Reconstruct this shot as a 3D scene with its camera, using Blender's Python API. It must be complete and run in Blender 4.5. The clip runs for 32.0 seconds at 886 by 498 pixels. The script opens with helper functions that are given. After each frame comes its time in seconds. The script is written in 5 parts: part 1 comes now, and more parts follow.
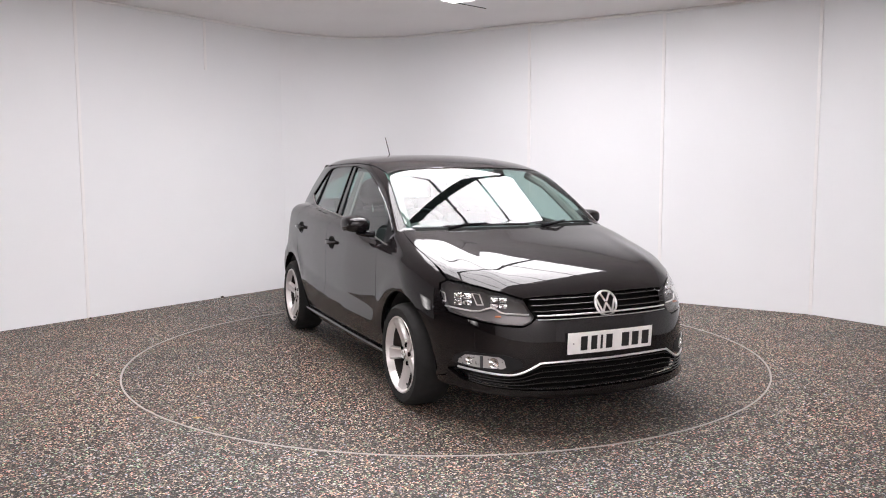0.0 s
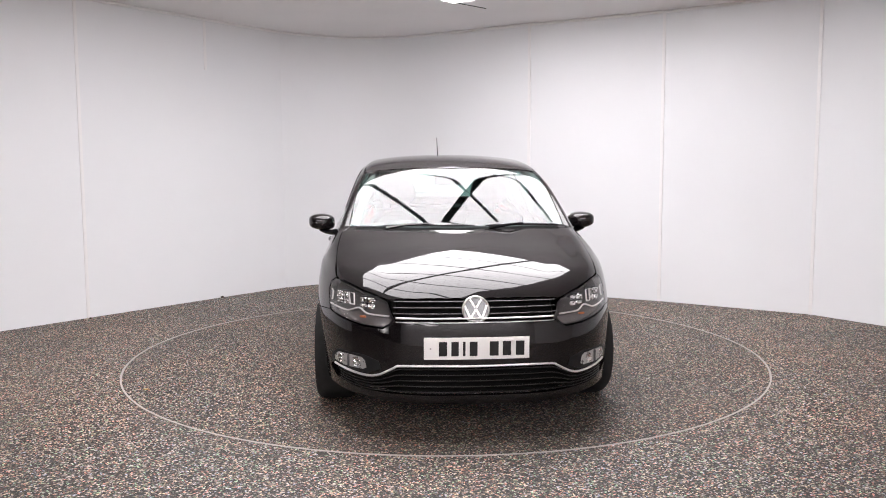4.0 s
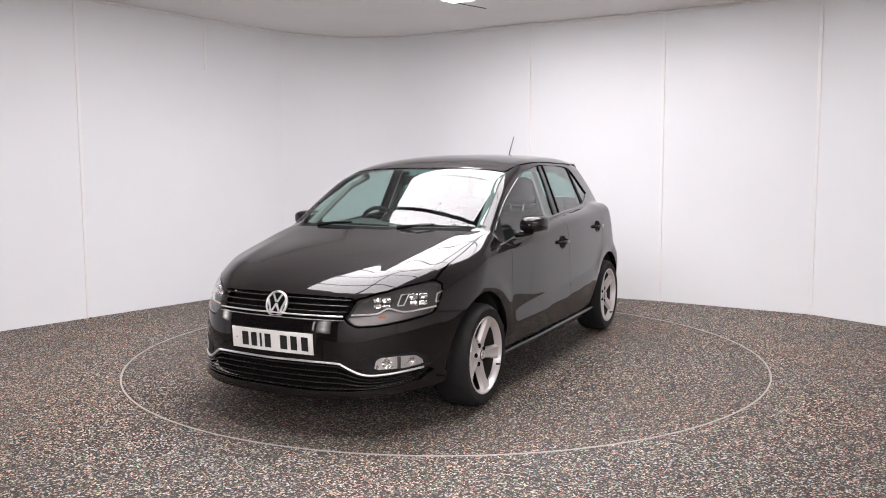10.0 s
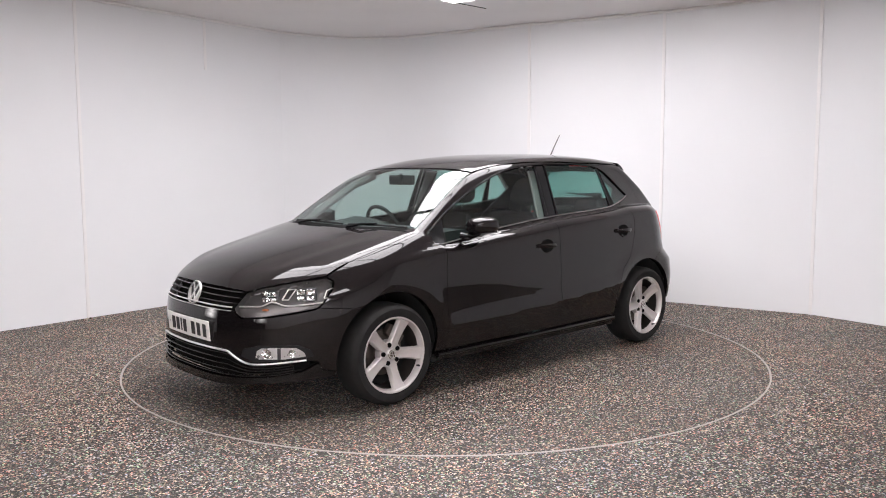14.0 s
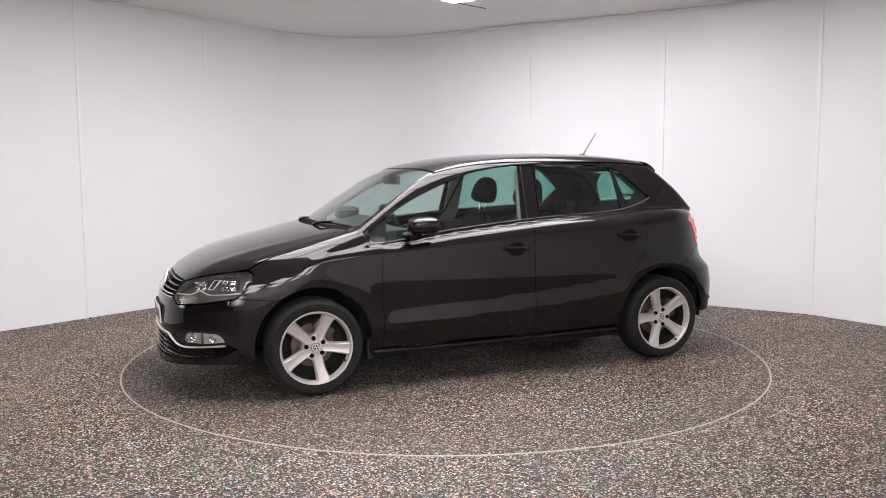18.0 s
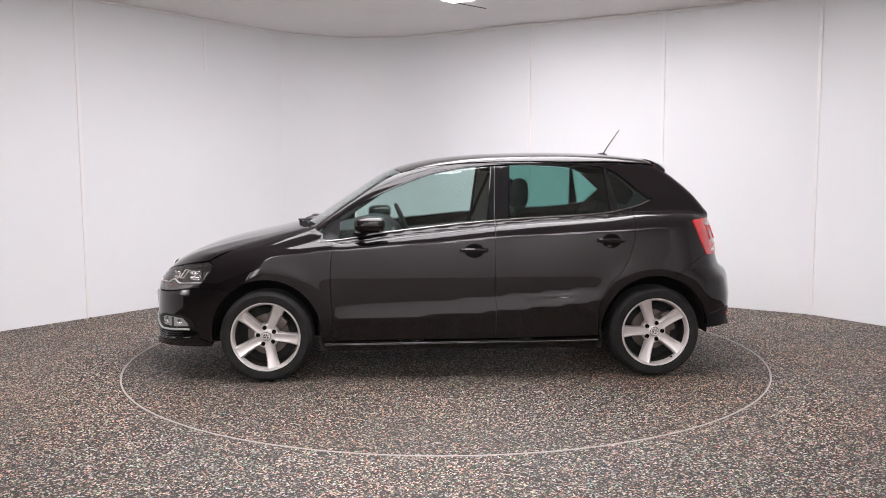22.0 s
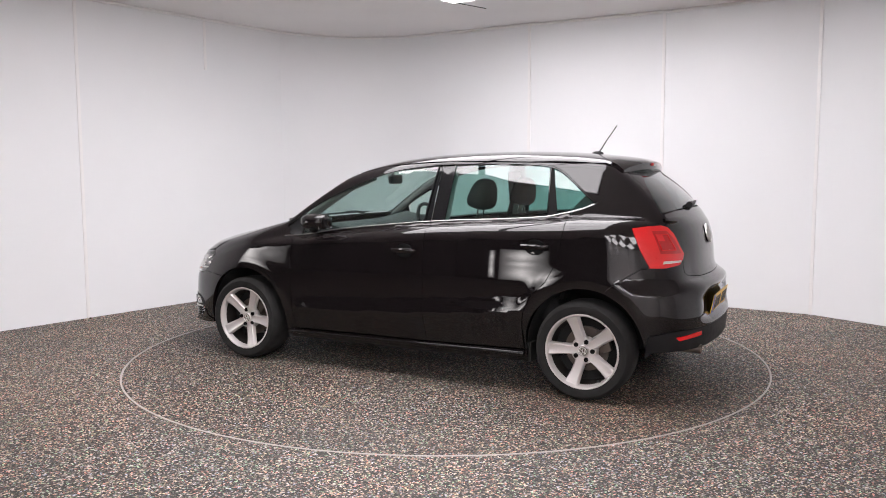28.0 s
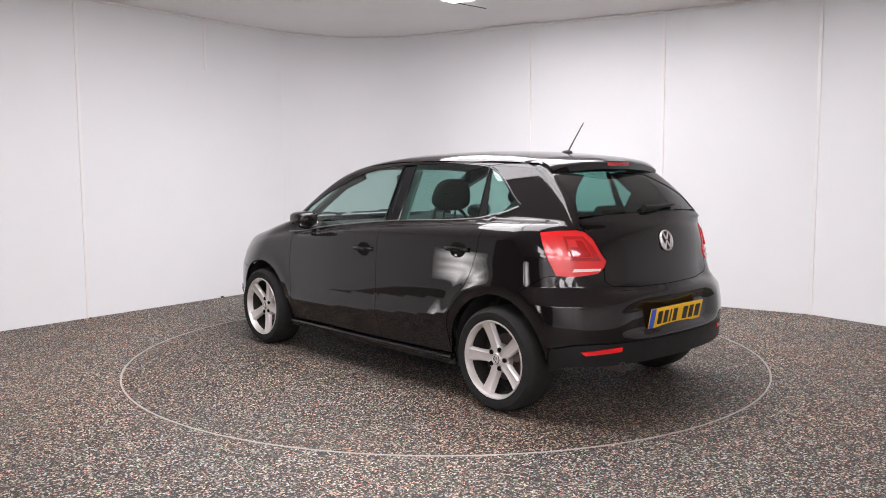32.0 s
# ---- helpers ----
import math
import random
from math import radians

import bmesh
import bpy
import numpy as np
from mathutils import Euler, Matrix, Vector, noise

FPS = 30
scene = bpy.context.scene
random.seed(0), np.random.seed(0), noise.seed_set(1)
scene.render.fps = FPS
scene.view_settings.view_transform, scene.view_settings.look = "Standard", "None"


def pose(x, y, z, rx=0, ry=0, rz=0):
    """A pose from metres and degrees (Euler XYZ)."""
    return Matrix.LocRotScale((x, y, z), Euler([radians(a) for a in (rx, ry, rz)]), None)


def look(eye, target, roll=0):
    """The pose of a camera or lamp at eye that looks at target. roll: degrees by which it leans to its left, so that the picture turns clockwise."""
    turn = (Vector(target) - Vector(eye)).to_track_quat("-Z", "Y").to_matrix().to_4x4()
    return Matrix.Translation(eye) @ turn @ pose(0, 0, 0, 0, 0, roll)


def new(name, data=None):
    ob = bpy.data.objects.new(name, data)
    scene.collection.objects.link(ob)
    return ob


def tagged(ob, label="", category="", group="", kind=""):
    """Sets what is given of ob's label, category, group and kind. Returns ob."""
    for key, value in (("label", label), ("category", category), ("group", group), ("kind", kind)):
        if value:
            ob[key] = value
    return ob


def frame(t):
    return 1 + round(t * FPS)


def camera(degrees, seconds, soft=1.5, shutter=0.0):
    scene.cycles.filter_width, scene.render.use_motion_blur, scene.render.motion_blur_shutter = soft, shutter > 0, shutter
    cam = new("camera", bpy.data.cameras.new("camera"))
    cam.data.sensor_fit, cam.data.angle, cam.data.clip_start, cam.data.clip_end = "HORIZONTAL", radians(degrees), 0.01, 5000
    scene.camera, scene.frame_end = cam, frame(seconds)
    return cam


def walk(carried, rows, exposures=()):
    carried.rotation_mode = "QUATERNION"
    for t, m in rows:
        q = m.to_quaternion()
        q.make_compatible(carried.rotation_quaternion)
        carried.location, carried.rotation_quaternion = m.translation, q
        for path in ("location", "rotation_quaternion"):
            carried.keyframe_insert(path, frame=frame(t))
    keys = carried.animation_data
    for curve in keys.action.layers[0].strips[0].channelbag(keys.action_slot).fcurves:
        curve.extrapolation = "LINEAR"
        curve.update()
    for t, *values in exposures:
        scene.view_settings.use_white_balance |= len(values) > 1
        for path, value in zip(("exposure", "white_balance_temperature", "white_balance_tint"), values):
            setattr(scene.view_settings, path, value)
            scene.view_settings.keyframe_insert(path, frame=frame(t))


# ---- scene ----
CAR_TURN = (-65.51, -5.13884, -0.014782, 0.00124681, -0.0000222720)  # degrees against seconds, by powers
TABLE = Vector((0.0143, 5.9047, 0.0))


def turn(t):
    """Heading of the turntable in degrees."""
    return sum(c * t ** i for i, c in enumerate(CAR_TURN))


# ---- camera: on a fixed stand ----
cam = camera(57.24, 32.0, soft=1.0)
EYE = (0.0, 0.0, 1.3245)
STAND = look(EYE, (0.0, 0.99536, 1.22821), -0.257)
walk(cam, [(0.0, STAND), (32.0, STAND)])

# ---- light ----
world = bpy.data.worlds.new("world")
scene.world = world
world.use_nodes = True
world.node_tree.nodes["Background"].inputs[0].default_value = (0.8, 0.85, 0.9, 1)
world.node_tree.nodes["Background"].inputs[1].default_value = 0.05
scene.view_settings.exposure = 0.12


# ---- materials ----
def mat(name, colour=(0.5, 0.5, 0.5), rough=0.5, metal=0.0, **more):
    m = bpy.data.materials.new(name)
    m.use_nodes = True
    b = m.node_tree.nodes["Principled BSDF"]
    b.inputs["Base Color"].default_value = (*colour, 1)
    b.inputs["Roughness"].default_value = rough
    b.inputs["Metallic"].default_value = metal
    for key, value in more.items():
        b.inputs[key.replace("_", " ")].default_value = value
    return m


def node(m, kind, **inputs):
    n = m.node_tree.nodes.new(kind)
    for key, value in inputs.items():
        n.inputs[key.replace("_", " ")].default_value = value
    return n


def link(m, a, b):
    m.node_tree.links.new(a, b)


def bsdf(m):
    return m.node_tree.nodes["Principled BSDF"]


def ramp(m, fac, stops, mode="LINEAR"):
    r = m.node_tree.nodes.new("ShaderNodeValToRGB")
    r.color_ramp.interpolation = mode
    for i, (p, c) in enumerate(stops):
        e = r.color_ramp.elements[i] if i < 2 else r.color_ramp.elements.new(p)
        e.position, e.color = p, (*c, 1)
    link(m, fac, r.inputs[0])
    return r.outputs[0]


def coords(m, kind="Object"):
    return m.node_tree.nodes.new("ShaderNodeTexCoord").outputs[kind]


def mix(m, fac, a, b, mode="MIX"):
    n = m.node_tree.nodes.new("ShaderNodeMix")
    n.data_type, n.blend_type = "RGBA", mode
    for socket, value in ((n.inputs[0], fac), (n.inputs[6], a), (n.inputs[7], b)):
        if isinstance(value, (int, float)):
            socket.default_value = value
        elif isinstance(value, tuple):
            socket.default_value = (*value, 1)
        else:
            link(m, value, socket)
    return n.outputs[2]


def noise_tex(m, scale, detail=3.0, where=None, out=0):
    n = node(m, "ShaderNodeTexNoise", Scale=scale, Detail=detail)
    link(m, where or coords(m), n.inputs["Vector"])
    return n.outputs[out]


def bump(m, height, strength, distance):
    n = node(m, "ShaderNodeBump", Strength=strength, Distance=distance)
    link(m, height, n.inputs["Height"])
    link(m, n.outputs[0], bsdf(m).inputs["Normal"])


def grained(m, scale, low, high, strength=0.1, distance=0.001):
    """Roughness that wanders between low and high, with a fine grain."""
    n = noise_tex(m, scale, 4)
    r = node(m, "ShaderNodeMapRange", To_Min=low, To_Max=high)
    link(m, n, r.inputs["Value"])
    link(m, r.outputs[0], bsdf(m).inputs["Roughness"])
    bump(m, noise_tex(m, scale * 12, 2), strength, distance)
    return m


def aggregate(name, dark):
    """Stone-chip resin floor: chips of several greys, some red, tan and white."""
    m = mat(name, rough=0.62)
    where = coords(m)
    v = node(m, "ShaderNodeTexVoronoi", Scale=126.0, Randomness=1.0)
    link(m, where, v.inputs["Vector"])
    sep = node(m, "ShaderNodeSeparateColor")
    link(m, v.outputs["Color"], sep.inputs[0])
    greys = ramp(m, sep.outputs[0], [(0.0, (0.010, 0.009, 0.009)), (0.36, (0.034, 0.030, 0.028)), (0.50, (0.14, 0.124, 0.115)),
                                      (0.64, (0.31, 0.286, 0.268)), (0.78, (0.66, 0.61, 0.575)), (0.91, (1.0, 0.96, 0.92))], "CONSTANT")
    hues = ramp(m, sep.outputs[1], [(0.0, (0.60, 1.08, 0.74)), (0.15, (1, 1, 1)), (0.56, (1.16, 1.03, 0.74)), (0.79, (1.42, 0.68, 0.56)),
                                     (0.91, (0.72, 0.90, 1.25))], "CONSTANT")
    c = mix(m, 0.95, greys, hues, "MULTIPLY")
    joint = ramp(m, v.outputs["Distance"], [(0.0, (1, 1, 1)), (0.45, (1, 1, 1)), (0.8, (0.35, 0.34, 0.33))])
    c = mix(m, 1.0, c, joint, "MULTIPLY")
    stain = ramp(m, noise_tex(m, 1.1, 5, where), [(0.3, (0.82, 0.80, 0.78)), (0.7, (1.08, 1.06, 1.04))])
    c = mix(m, 1.0, c, stain, "MULTIPLY")
    rusty = ramp(m, noise_tex(m, 0.55, 3, where), [(0.42, (1.0, 1.0, 1.0)), (0.66, (1.10, 0.97, 0.88))])
    c = mix(m, 1.0, c, rusty, "MULTIPLY")
    c = mix(m, 1.0, c, dark, "MULTIPLY")
    link(m, c, bsdf(m).inputs["Base Color"])
    bump(m, v.outputs["Distance"], 0.5, 0.004)
    return m


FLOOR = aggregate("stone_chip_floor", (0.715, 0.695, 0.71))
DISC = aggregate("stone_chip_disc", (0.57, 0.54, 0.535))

WALL = mat("white_wall_panel", (0.80, 0.79, 0.80), 0.42)
grained(WALL, 3.0, 0.36, 0.5, 0.02, 0.001)
link(WALL, ramp(WALL, noise_tex(WALL, 0.7, 4), [(0.3, (0.770, 0.778, 0.795)), (0.7, (0.805, 0.815, 0.83))]), bsdf(WALL).inputs["Base Color"])
CEILING = mat("ceiling_board", (0.74, 0.73, 0.73), 0.8)
link(CEILING, ramp(CEILING, noise_tex(CEILING, 0.9, 4), [(0.3, (0.82, 0.80, 0.80)), (0.7, (0.87, 0.85, 0.85))]), bsdf(CEILING).inputs["Base Color"])
# greyer than the white walls, to dim the back wall's reflection in the doors
GREYWALL = grained(mat("greyed_wall", (0.72, 0.70, 0.70), 0.6), 4, 0.5, 0.7, 0.02)
TRIM = mat("white_trim", (0.82, 0.81, 0.81), 0.35)
ALU = grained(mat("brushed_aluminium", (0.42, 0.39, 0.37), 0.5, 0.3), 40, 0.45, 0.6)
DARKROOM = mat("unlit_hall_black", (0.03, 0.03, 0.032), 0.7)
LIGHT = mat("light_panel", (0.9, 0.9, 0.9), 0.5)
bsdf(LIGHT).inputs["Emission Color"].default_value = (1.0, 0.957, 0.988, 1)
bsdf(LIGHT).inputs["Emission Strength"].default_value = 9.5
# stronger copy for the fill panels added behind the camera
FILL_LIGHT = LIGHT.copy()
FILL_LIGHT.name = "fill_panel_rear"
bsdf(FILL_LIGHT).inputs["Emission Strength"].default_value = 11.0
PANE = mat("soft_lamp_pane", (0.9, 0.9, 0.9), 0.5)
bsdf(PANE).inputs["Emission Color"].default_value = (1.0, 0.95, 0.94, 1)
pane_at = node(PANE, "ShaderNodeSeparateXYZ")
link(PANE, coords(PANE, "Generated"), pane_at.inputs[0])
across = ramp(PANE, pane_at.outputs[1], [(0.0, (0, 0, 0)), (0.2, (0.25, 0.25, 0.25)), (0.5, (1, 1, 1)), (0.8, (0.3, 0.3, 0.3)), (1.0, (0, 0, 0))])
along = ramp(PANE, pane_at.outputs[2], [(0.0, (0.1, 0.1, 0.1)), (0.2, (1, 1, 1)), (0.36, (0.55, 0.55, 0.55)), (0.5, (0.95, 0.95, 0.95)), (0.64, (0.5, 0.5, 0.5)), (0.8, (1, 1, 1)), (1.0, (0.1, 0.1, 0.1))])
glow = node(PANE, "ShaderNodeMapRange", To_Min=0.0, To_Max=13.5)
link(PANE, mix(PANE, 1.0, across, along, "MULTIPLY"), glow.inputs["Value"])
link(PANE, glow.outputs[0], bsdf(PANE).inputs["Emission Strength"])
JOINT = mat("panel_joint", (0.02, 0.02, 0.022), 0.6)


# ---- mesh helpers ----
def mesh_object(name, verts, faces, material, parent=None, smooth=False):
    me = bpy.data.meshes.new(name)
    me.from_pydata([tuple(v) for v in verts], [], faces)
    me.materials.append(material)
    if smooth:
        me.polygons.foreach_set("use_smooth", [True] * len(me.polygons))
    me.update()
    ob = new(name, me)
    ob.parent = parent
    return ob


def part(name, bm, material, parent, label="", smooth=True):
    """A bmesh as one mesh object under a thing or a part."""
    bmesh.ops.recalc_face_normals(bm, faces=bm.faces)
    me = bpy.data.meshes.new(name)
    bm.to_mesh(me)
    bm.free()
    me.materials.append(material)
    if smooth:
        me.polygons.foreach_set("use_smooth", [True] * len(me.polygons))
        me.set_sharp_from_angle(angle=radians(35))
    ob = new(name, me)
    ob.parent = parent
    if label:
        tagged(ob, label)
    return ob


def box(size, centre=(0, 0, 0), bevel=0.0, turned=None, segments=2):
    bm = bmesh.new()
    bmesh.ops.create_cube(bm, size=1)
    bmesh.ops.scale(bm, vec=size, verts=bm.verts)
    if bevel:
        bmesh.ops.bevel(bm, geom=bm.edges[:], offset=bevel, segments=segments, affect="EDGES", profile=0.6)
    if turned is not None:
        bmesh.ops.transform(bm, matrix=turned, verts=bm.verts)
    bmesh.ops.translate(bm, vec=centre, verts=bm.verts)
    return bm


def prism(outline, low, high, axis=2, bevel=0.0):
    """An outline in a plane, drawn out along an axis from low to high."""
    bm = bmesh.new()

    def put(u, v, w):
        return bm.verts.new(((u, v, w), (u, w, v), (w, u, v))[2 - axis] if axis != 1 else (u, w, v))
    a = [put(u, v, low) for u, v in outline]
    b = [put(u, v, high) for u, v in outline]
    n = len(a)
    bm.faces.new(a)
    bm.faces.new(b)
    for i in range(n):
        bm.faces.new((a[i], a[(i + 1) % n], b[(i + 1) % n], b[i]))
    if bevel:
        bmesh.ops.bevel(bm, geom=bm.edges[:], offset=bevel, segments=2, affect="EDGES", profile=0.6)
    return bm


def lathe(profile, steps=48, axis="y"):
    """A profile of (radius, along) turned round an axis; the ends stay open unless the radius is 0."""
    bm = bmesh.new()
    rings = []
    for r, w in profile:
        ring = []
        for i in range(steps):
            a = 2 * math.pi * i / steps
            u, v = r * math.cos(a), r * math.sin(a)
            ring.append(bm.verts.new((u, w, v) if axis == "y" else (u, v, w) if axis == "z" else (w, u, v)))
        rings.append(ring)
    for a, b in zip(rings, rings[1:]):
        for i in range(steps):
            bm.faces.new((a[i], a[(i + 1) % steps], b[(i + 1) % steps], b[i]))
    bmesh.ops.remove_doubles(bm, verts=bm.verts, dist=1e-5)
    return bm


def tube(points, radius, sides=10, flat=1.0):
    """A round bar along points, closed at the ends; flat squeezes it."""
    bm = bmesh.new()
    pts = [Vector(p) for p in points]
    rings = []
    for i, p in enumerate(pts):
        d = (pts[min(i + 1, len(pts) - 1)] - pts[max(i - 1, 0)]).normalized()
        side = d.cross(Vector((0, 0, 1)))
        side = side.normalized() if side.length > 1e-3 else Vector((1, 0, 0))
        up = side.cross(d)
        r = radius[i] if isinstance(radius, (list, tuple)) else radius
        rings.append([bm.verts.new(p + r * (side * math.cos(a) + up * flat * math.sin(a)))
                      for a in (2 * math.pi * k / sides for k in range(sides))])
    for a, b in zip(rings, rings[1:]):
        for i in range(sides):
            bm.faces.new((a[i], a[(i + 1) % sides], b[(i + 1) % sides], b[i]))
    bm.faces.new(rings[0][::-1])
    bm.faces.new(rings[-1])
    return bm


def curve_through(points, steps=8, closed=False):
    """Catmull-Rom points through the given ones."""
    pts = [np.array(p, float) for p in points]
    n = len(pts)
    out = []
    for i in range(n if closed else n - 1):
        if closed:
            p0, p1, p2, p3 = pts[i - 1], pts[i], pts[(i + 1) % n], pts[(i + 2) % n]
        else:
            p0, p1, p2, p3 = pts[max(i - 1, 0)], pts[i], pts[i + 1], pts[min(i + 2, n - 1)]
        for k in range(steps):
            s = k / steps
            out.append(0.5 * (2 * p1 + (p2 - p0) * s + (2 * p0 - 5 * p1 + 4 * p2 - p3) * s * s + (3 * p1 - p0 - 3 * p2 + p3) * s ** 3))
    if not closed:
        out.append(pts[-1])
    return out


# ---- the room ----
CEIL = 2.87
R_TABLE = 2.238
floor_half = 14.0
ring_n = 128
circle = [(TABLE.x + R_TABLE * math.cos(2 * math.pi * i / ring_n), TABLE.y + R_TABLE * math.sin(2 * math.pi * i / ring_n)) for i in range(ring_n)]

# floor with the round pit of the turntable cut out of it
fv = [(x, y, 0.0) for x, y in circle]
fv += [(TABLE.x + floor_half * math.cos(2 * math.pi * i / ring_n), TABLE.y + floor_half * math.sin(2 * math.pi * i / ring_n), 0.0) for i in range(ring_n)]
ff = [(i, (i + 1) % ring_n, ring_n + (i + 1) % ring_n, ring_n + i) for i in range(ring_n)]
floor = tagged(mesh_object("floor", fv, ff, FLOOR), "speckled grey stone-chip resin studio floor", "floor", kind="structure")

# walls: a run of flat panels, bent round the far corner
BEND = curve_through([(-1.80, 9.20), (-1.33, 9.52), (-0.88, 9.63), (-0.40, 9.55), (0.10, 9.27), (0.86, 8.83)], 4)
RUN = [(-5.6, 4.24), (-3.235, 7.31), (-2.41, 8.40)] + [tuple(p) for p in BEND] + [(1.37, 8.56), (2.18, 8.12), (3.352, 7.32), (3.74, 6.73), (5.6, 3.0)]
BACK = [(5.6, 3.0), (4.9, -2.6), (1.9, -3.6), (-2.6, -3.6), (-4.4, -3.6)]


def wall_run(name, run, label, low=0.0, high=CEIL, thick=0.08, material=WALL):
    pts = [Vector((*p, 0)) for p in run]
    outer = []
    for i, p in enumerate(pts):
        d = (pts[min(i + 1, len(pts) - 1)] - pts[max(i - 1, 0)]).normalized()
        outer.append(p + Vector((-d.y, d.x, 0)) * thick)
    n = len(pts)
    v = [(p.x, p.y, z) for z in (low, high) for p in pts] + [(p.x, p.y, z) for z in (low, high) for p in outer]
    f = []
    for i in range(n - 1):
        f += [(i, i + 1, n + i + 1, n + i), (2 * n + i + 1, 2 * n + i, 3 * n + i, 3 * n + i + 1),
              (n + i, n + i + 1, 3 * n + i + 1, 3 * n + i), (i + 1, i, 2 * n + i, 2 * n + i + 1)]
    f += [(0, n, 3 * n, 2 * n), (n - 1, 3 * n - 1, 4 * n - 1, 2 * n - 1)]
    ob = mesh_object(name, v, f, material)
    return tagged(ob, label, "wall", kind="structure")


wall_left = wall_run("wall_left", RUN[:3] + [RUN[3]], "smooth white studio wall of joined panels")
bend_wall = wall_run("wall_bend", RUN[3:len(BEND) + 4], "white studio wall curved round the corner")
bend_wall.data.polygons.foreach_set("use_smooth", [True] * len(bend_wall.data.polygons))
bend_wall.data.set_sharp_from_angle(angle=radians(40))
wall_right = wall_run("wall_right", RUN[len(BEND) + 3:], "smooth white studio wall of tall panels")
wall_back = wall_run("wall_back", BACK, "plain studio wall behind the stand, greyed to dim its reflection", material=GREYWALL)

ceiling = mesh_object("ceiling", [(x, y, z) for z in (CEIL, CEIL + 0.1) for x, y in ((-11.5, -5), (8, -5), (8, 11), (-11.5, 11))],
                      [(0, 1, 2, 3), (7, 6, 5, 4), (0, 4, 5, 1), (1, 5, 6, 2), (2, 6, 7, 3), (3, 7, 4, 0)], CEILING)
tagged(ceiling, "pale grey flat studio ceiling", "ceiling", kind="structure")

# narrow cover strips over the panel joints
def strip(name, x, y, dx, dy, low, high, wide=0.030, proud=0.008):
    a = math.atan2(dy, dx)
    bm = box((wide, proud * 3, high - low), (0, 0, (low + high) / 2), 0.001)
    ob = part(name, bm, TRIM, None)
    ob.matrix_world = Matrix.Translation((x, y, 0)) @ Matrix.Rotation(a, 4, "Z")
    return tagged(ob, "thin white cover strip on a wall joint", "trim", kind="structure")


for x, y, dx, dy, low, high in ((-3.2345, 7.31, 0.6, 0.8, 0.0, CEIL), (-2.41, 8.40, 0.6, 0.8, 2.35, CEIL - 0.03), (0.93, 8.793, 0.88, -0.466, 0.6, CEIL),
                                (2.18, 8.12, 0.83, -0.55, 0.0, CEIL), (3.352, 7.32, 0.7, -0.71, 0.0, CEIL)):
    strip("trim", x, y, dx, dy, low, high, proud=0.008 if x > 0 else 0.004)

# coving where wall and ceiling meet
cove = tube([(x, y, CEIL - 0.012) for x, y in RUN], 0.014, 8)
tagged(part("coving", cove, TRIM, None), "thin white coving between wall and ceiling", "trim", kind="structure")

# ---- turntable ----
disc_bm = lathe([(0, 0.0), (1.1, 0.0), (R_TABLE - 0.012, 0.0), (R_TABLE - 0.012, -0.05), (0, -0.05)], ring_n, "z")
table = new("turntable")
table.matrix_world = Matrix.Translation(TABLE)
tagged(table, "round flush car turntable with stone-chip surface", "turntable")
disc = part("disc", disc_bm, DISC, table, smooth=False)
rim_bm = lathe([(R_TABLE - 0.009, -0.03), (R_TABLE - 0.009, 0.002), (R_TABLE - 0.008, 0.003), (R_TABLE + 0.001, 0.003), (R_TABLE + 0.002, 0.002), (R_TABLE + 0.002, -0.03)], ring_n, "z")
part("rim", rim_bm, ALU, table, "thin pale metal edge ring", smooth=False)

# ---- luminous ceiling over the car ----
E1, E2 = Vector((-0.609, -0.793, 0)), Vector((0.793, -0.609, 0))
CORNER = Vector((0.115, 7.65, CEIL))
ROWS, PANEL_LONG, PANEL_WIDE = 6, 1.2, 0.6
PANEL_A, PANEL_B = ROWS * PANEL_WIDE, 2 * PANEL_LONG
lamp = new("ceiling_light")
lamp.matrix_world = Matrix(((E1.x, E2.x, 0, CORNER.x), (E1.y, E2.y, 0, CORNER.y), (0, 0, 1, CORNER.z), (0, 0, 0, 1)))
tagged(lamp, "large bank of white luminous ceiling panels with dark joints", "ceiling light", "ceiling lights")
for i in range(ROWS):
    for j in range(2):
        gap_j = 0.034 if j == 0 else -0.034
        part("diffuser", box((PANEL_WIDE - 0.042, PANEL_LONG - 0.05, 0.012), ((i + 0.5) * PANEL_WIDE, (j + 0.5) * PANEL_LONG - gap_j * 0.5, -0.014), 0.0), LIGHT, lamp, smooth=False)
part("frame", box((PANEL_A + 0.02, PANEL_B + 0.02, 0.006), (PANEL_A / 2, PANEL_B / 2, -0.0045)), JOINT, lamp, smooth=False)


# unseen panels added behind the camera, as fill for walls and car front
def fill_panel(x, y):
    one = new("ceiling_light")
    one.matrix_world = Matrix(((E1.x, E2.x, 0, x), (E1.y, E2.y, 0, y), (0, 0, 1, CEIL), (0, 0, 0, 1)))
    tagged(one, "square luminous fill panel with a thin frame, added behind the camera", "ceiling light", "ceiling lights")
    part("diffuser", box((1.18, 1.18, 0.012), (0, 0, -0.014)), FILL_LIGHT, one, smooth=False)
    part("frame", box((1.22, 1.22, 0.008), (0, 0, -0.0055)), TRIM, one, smooth=False)


for x, y in ((2.9, -0.6), (1.1, -0.9), (-0.7, -1.2), (-2.5, -1.5), (2.6, -2.4), (0.8, -2.7), (-1.0, -2.9), (-2.8, -2.9)):
    fill_panel(x, y)

# hall beyond the open side of the studio, its unlit dark put into the wall colour
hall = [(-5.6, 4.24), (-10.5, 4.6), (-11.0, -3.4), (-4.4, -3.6)]
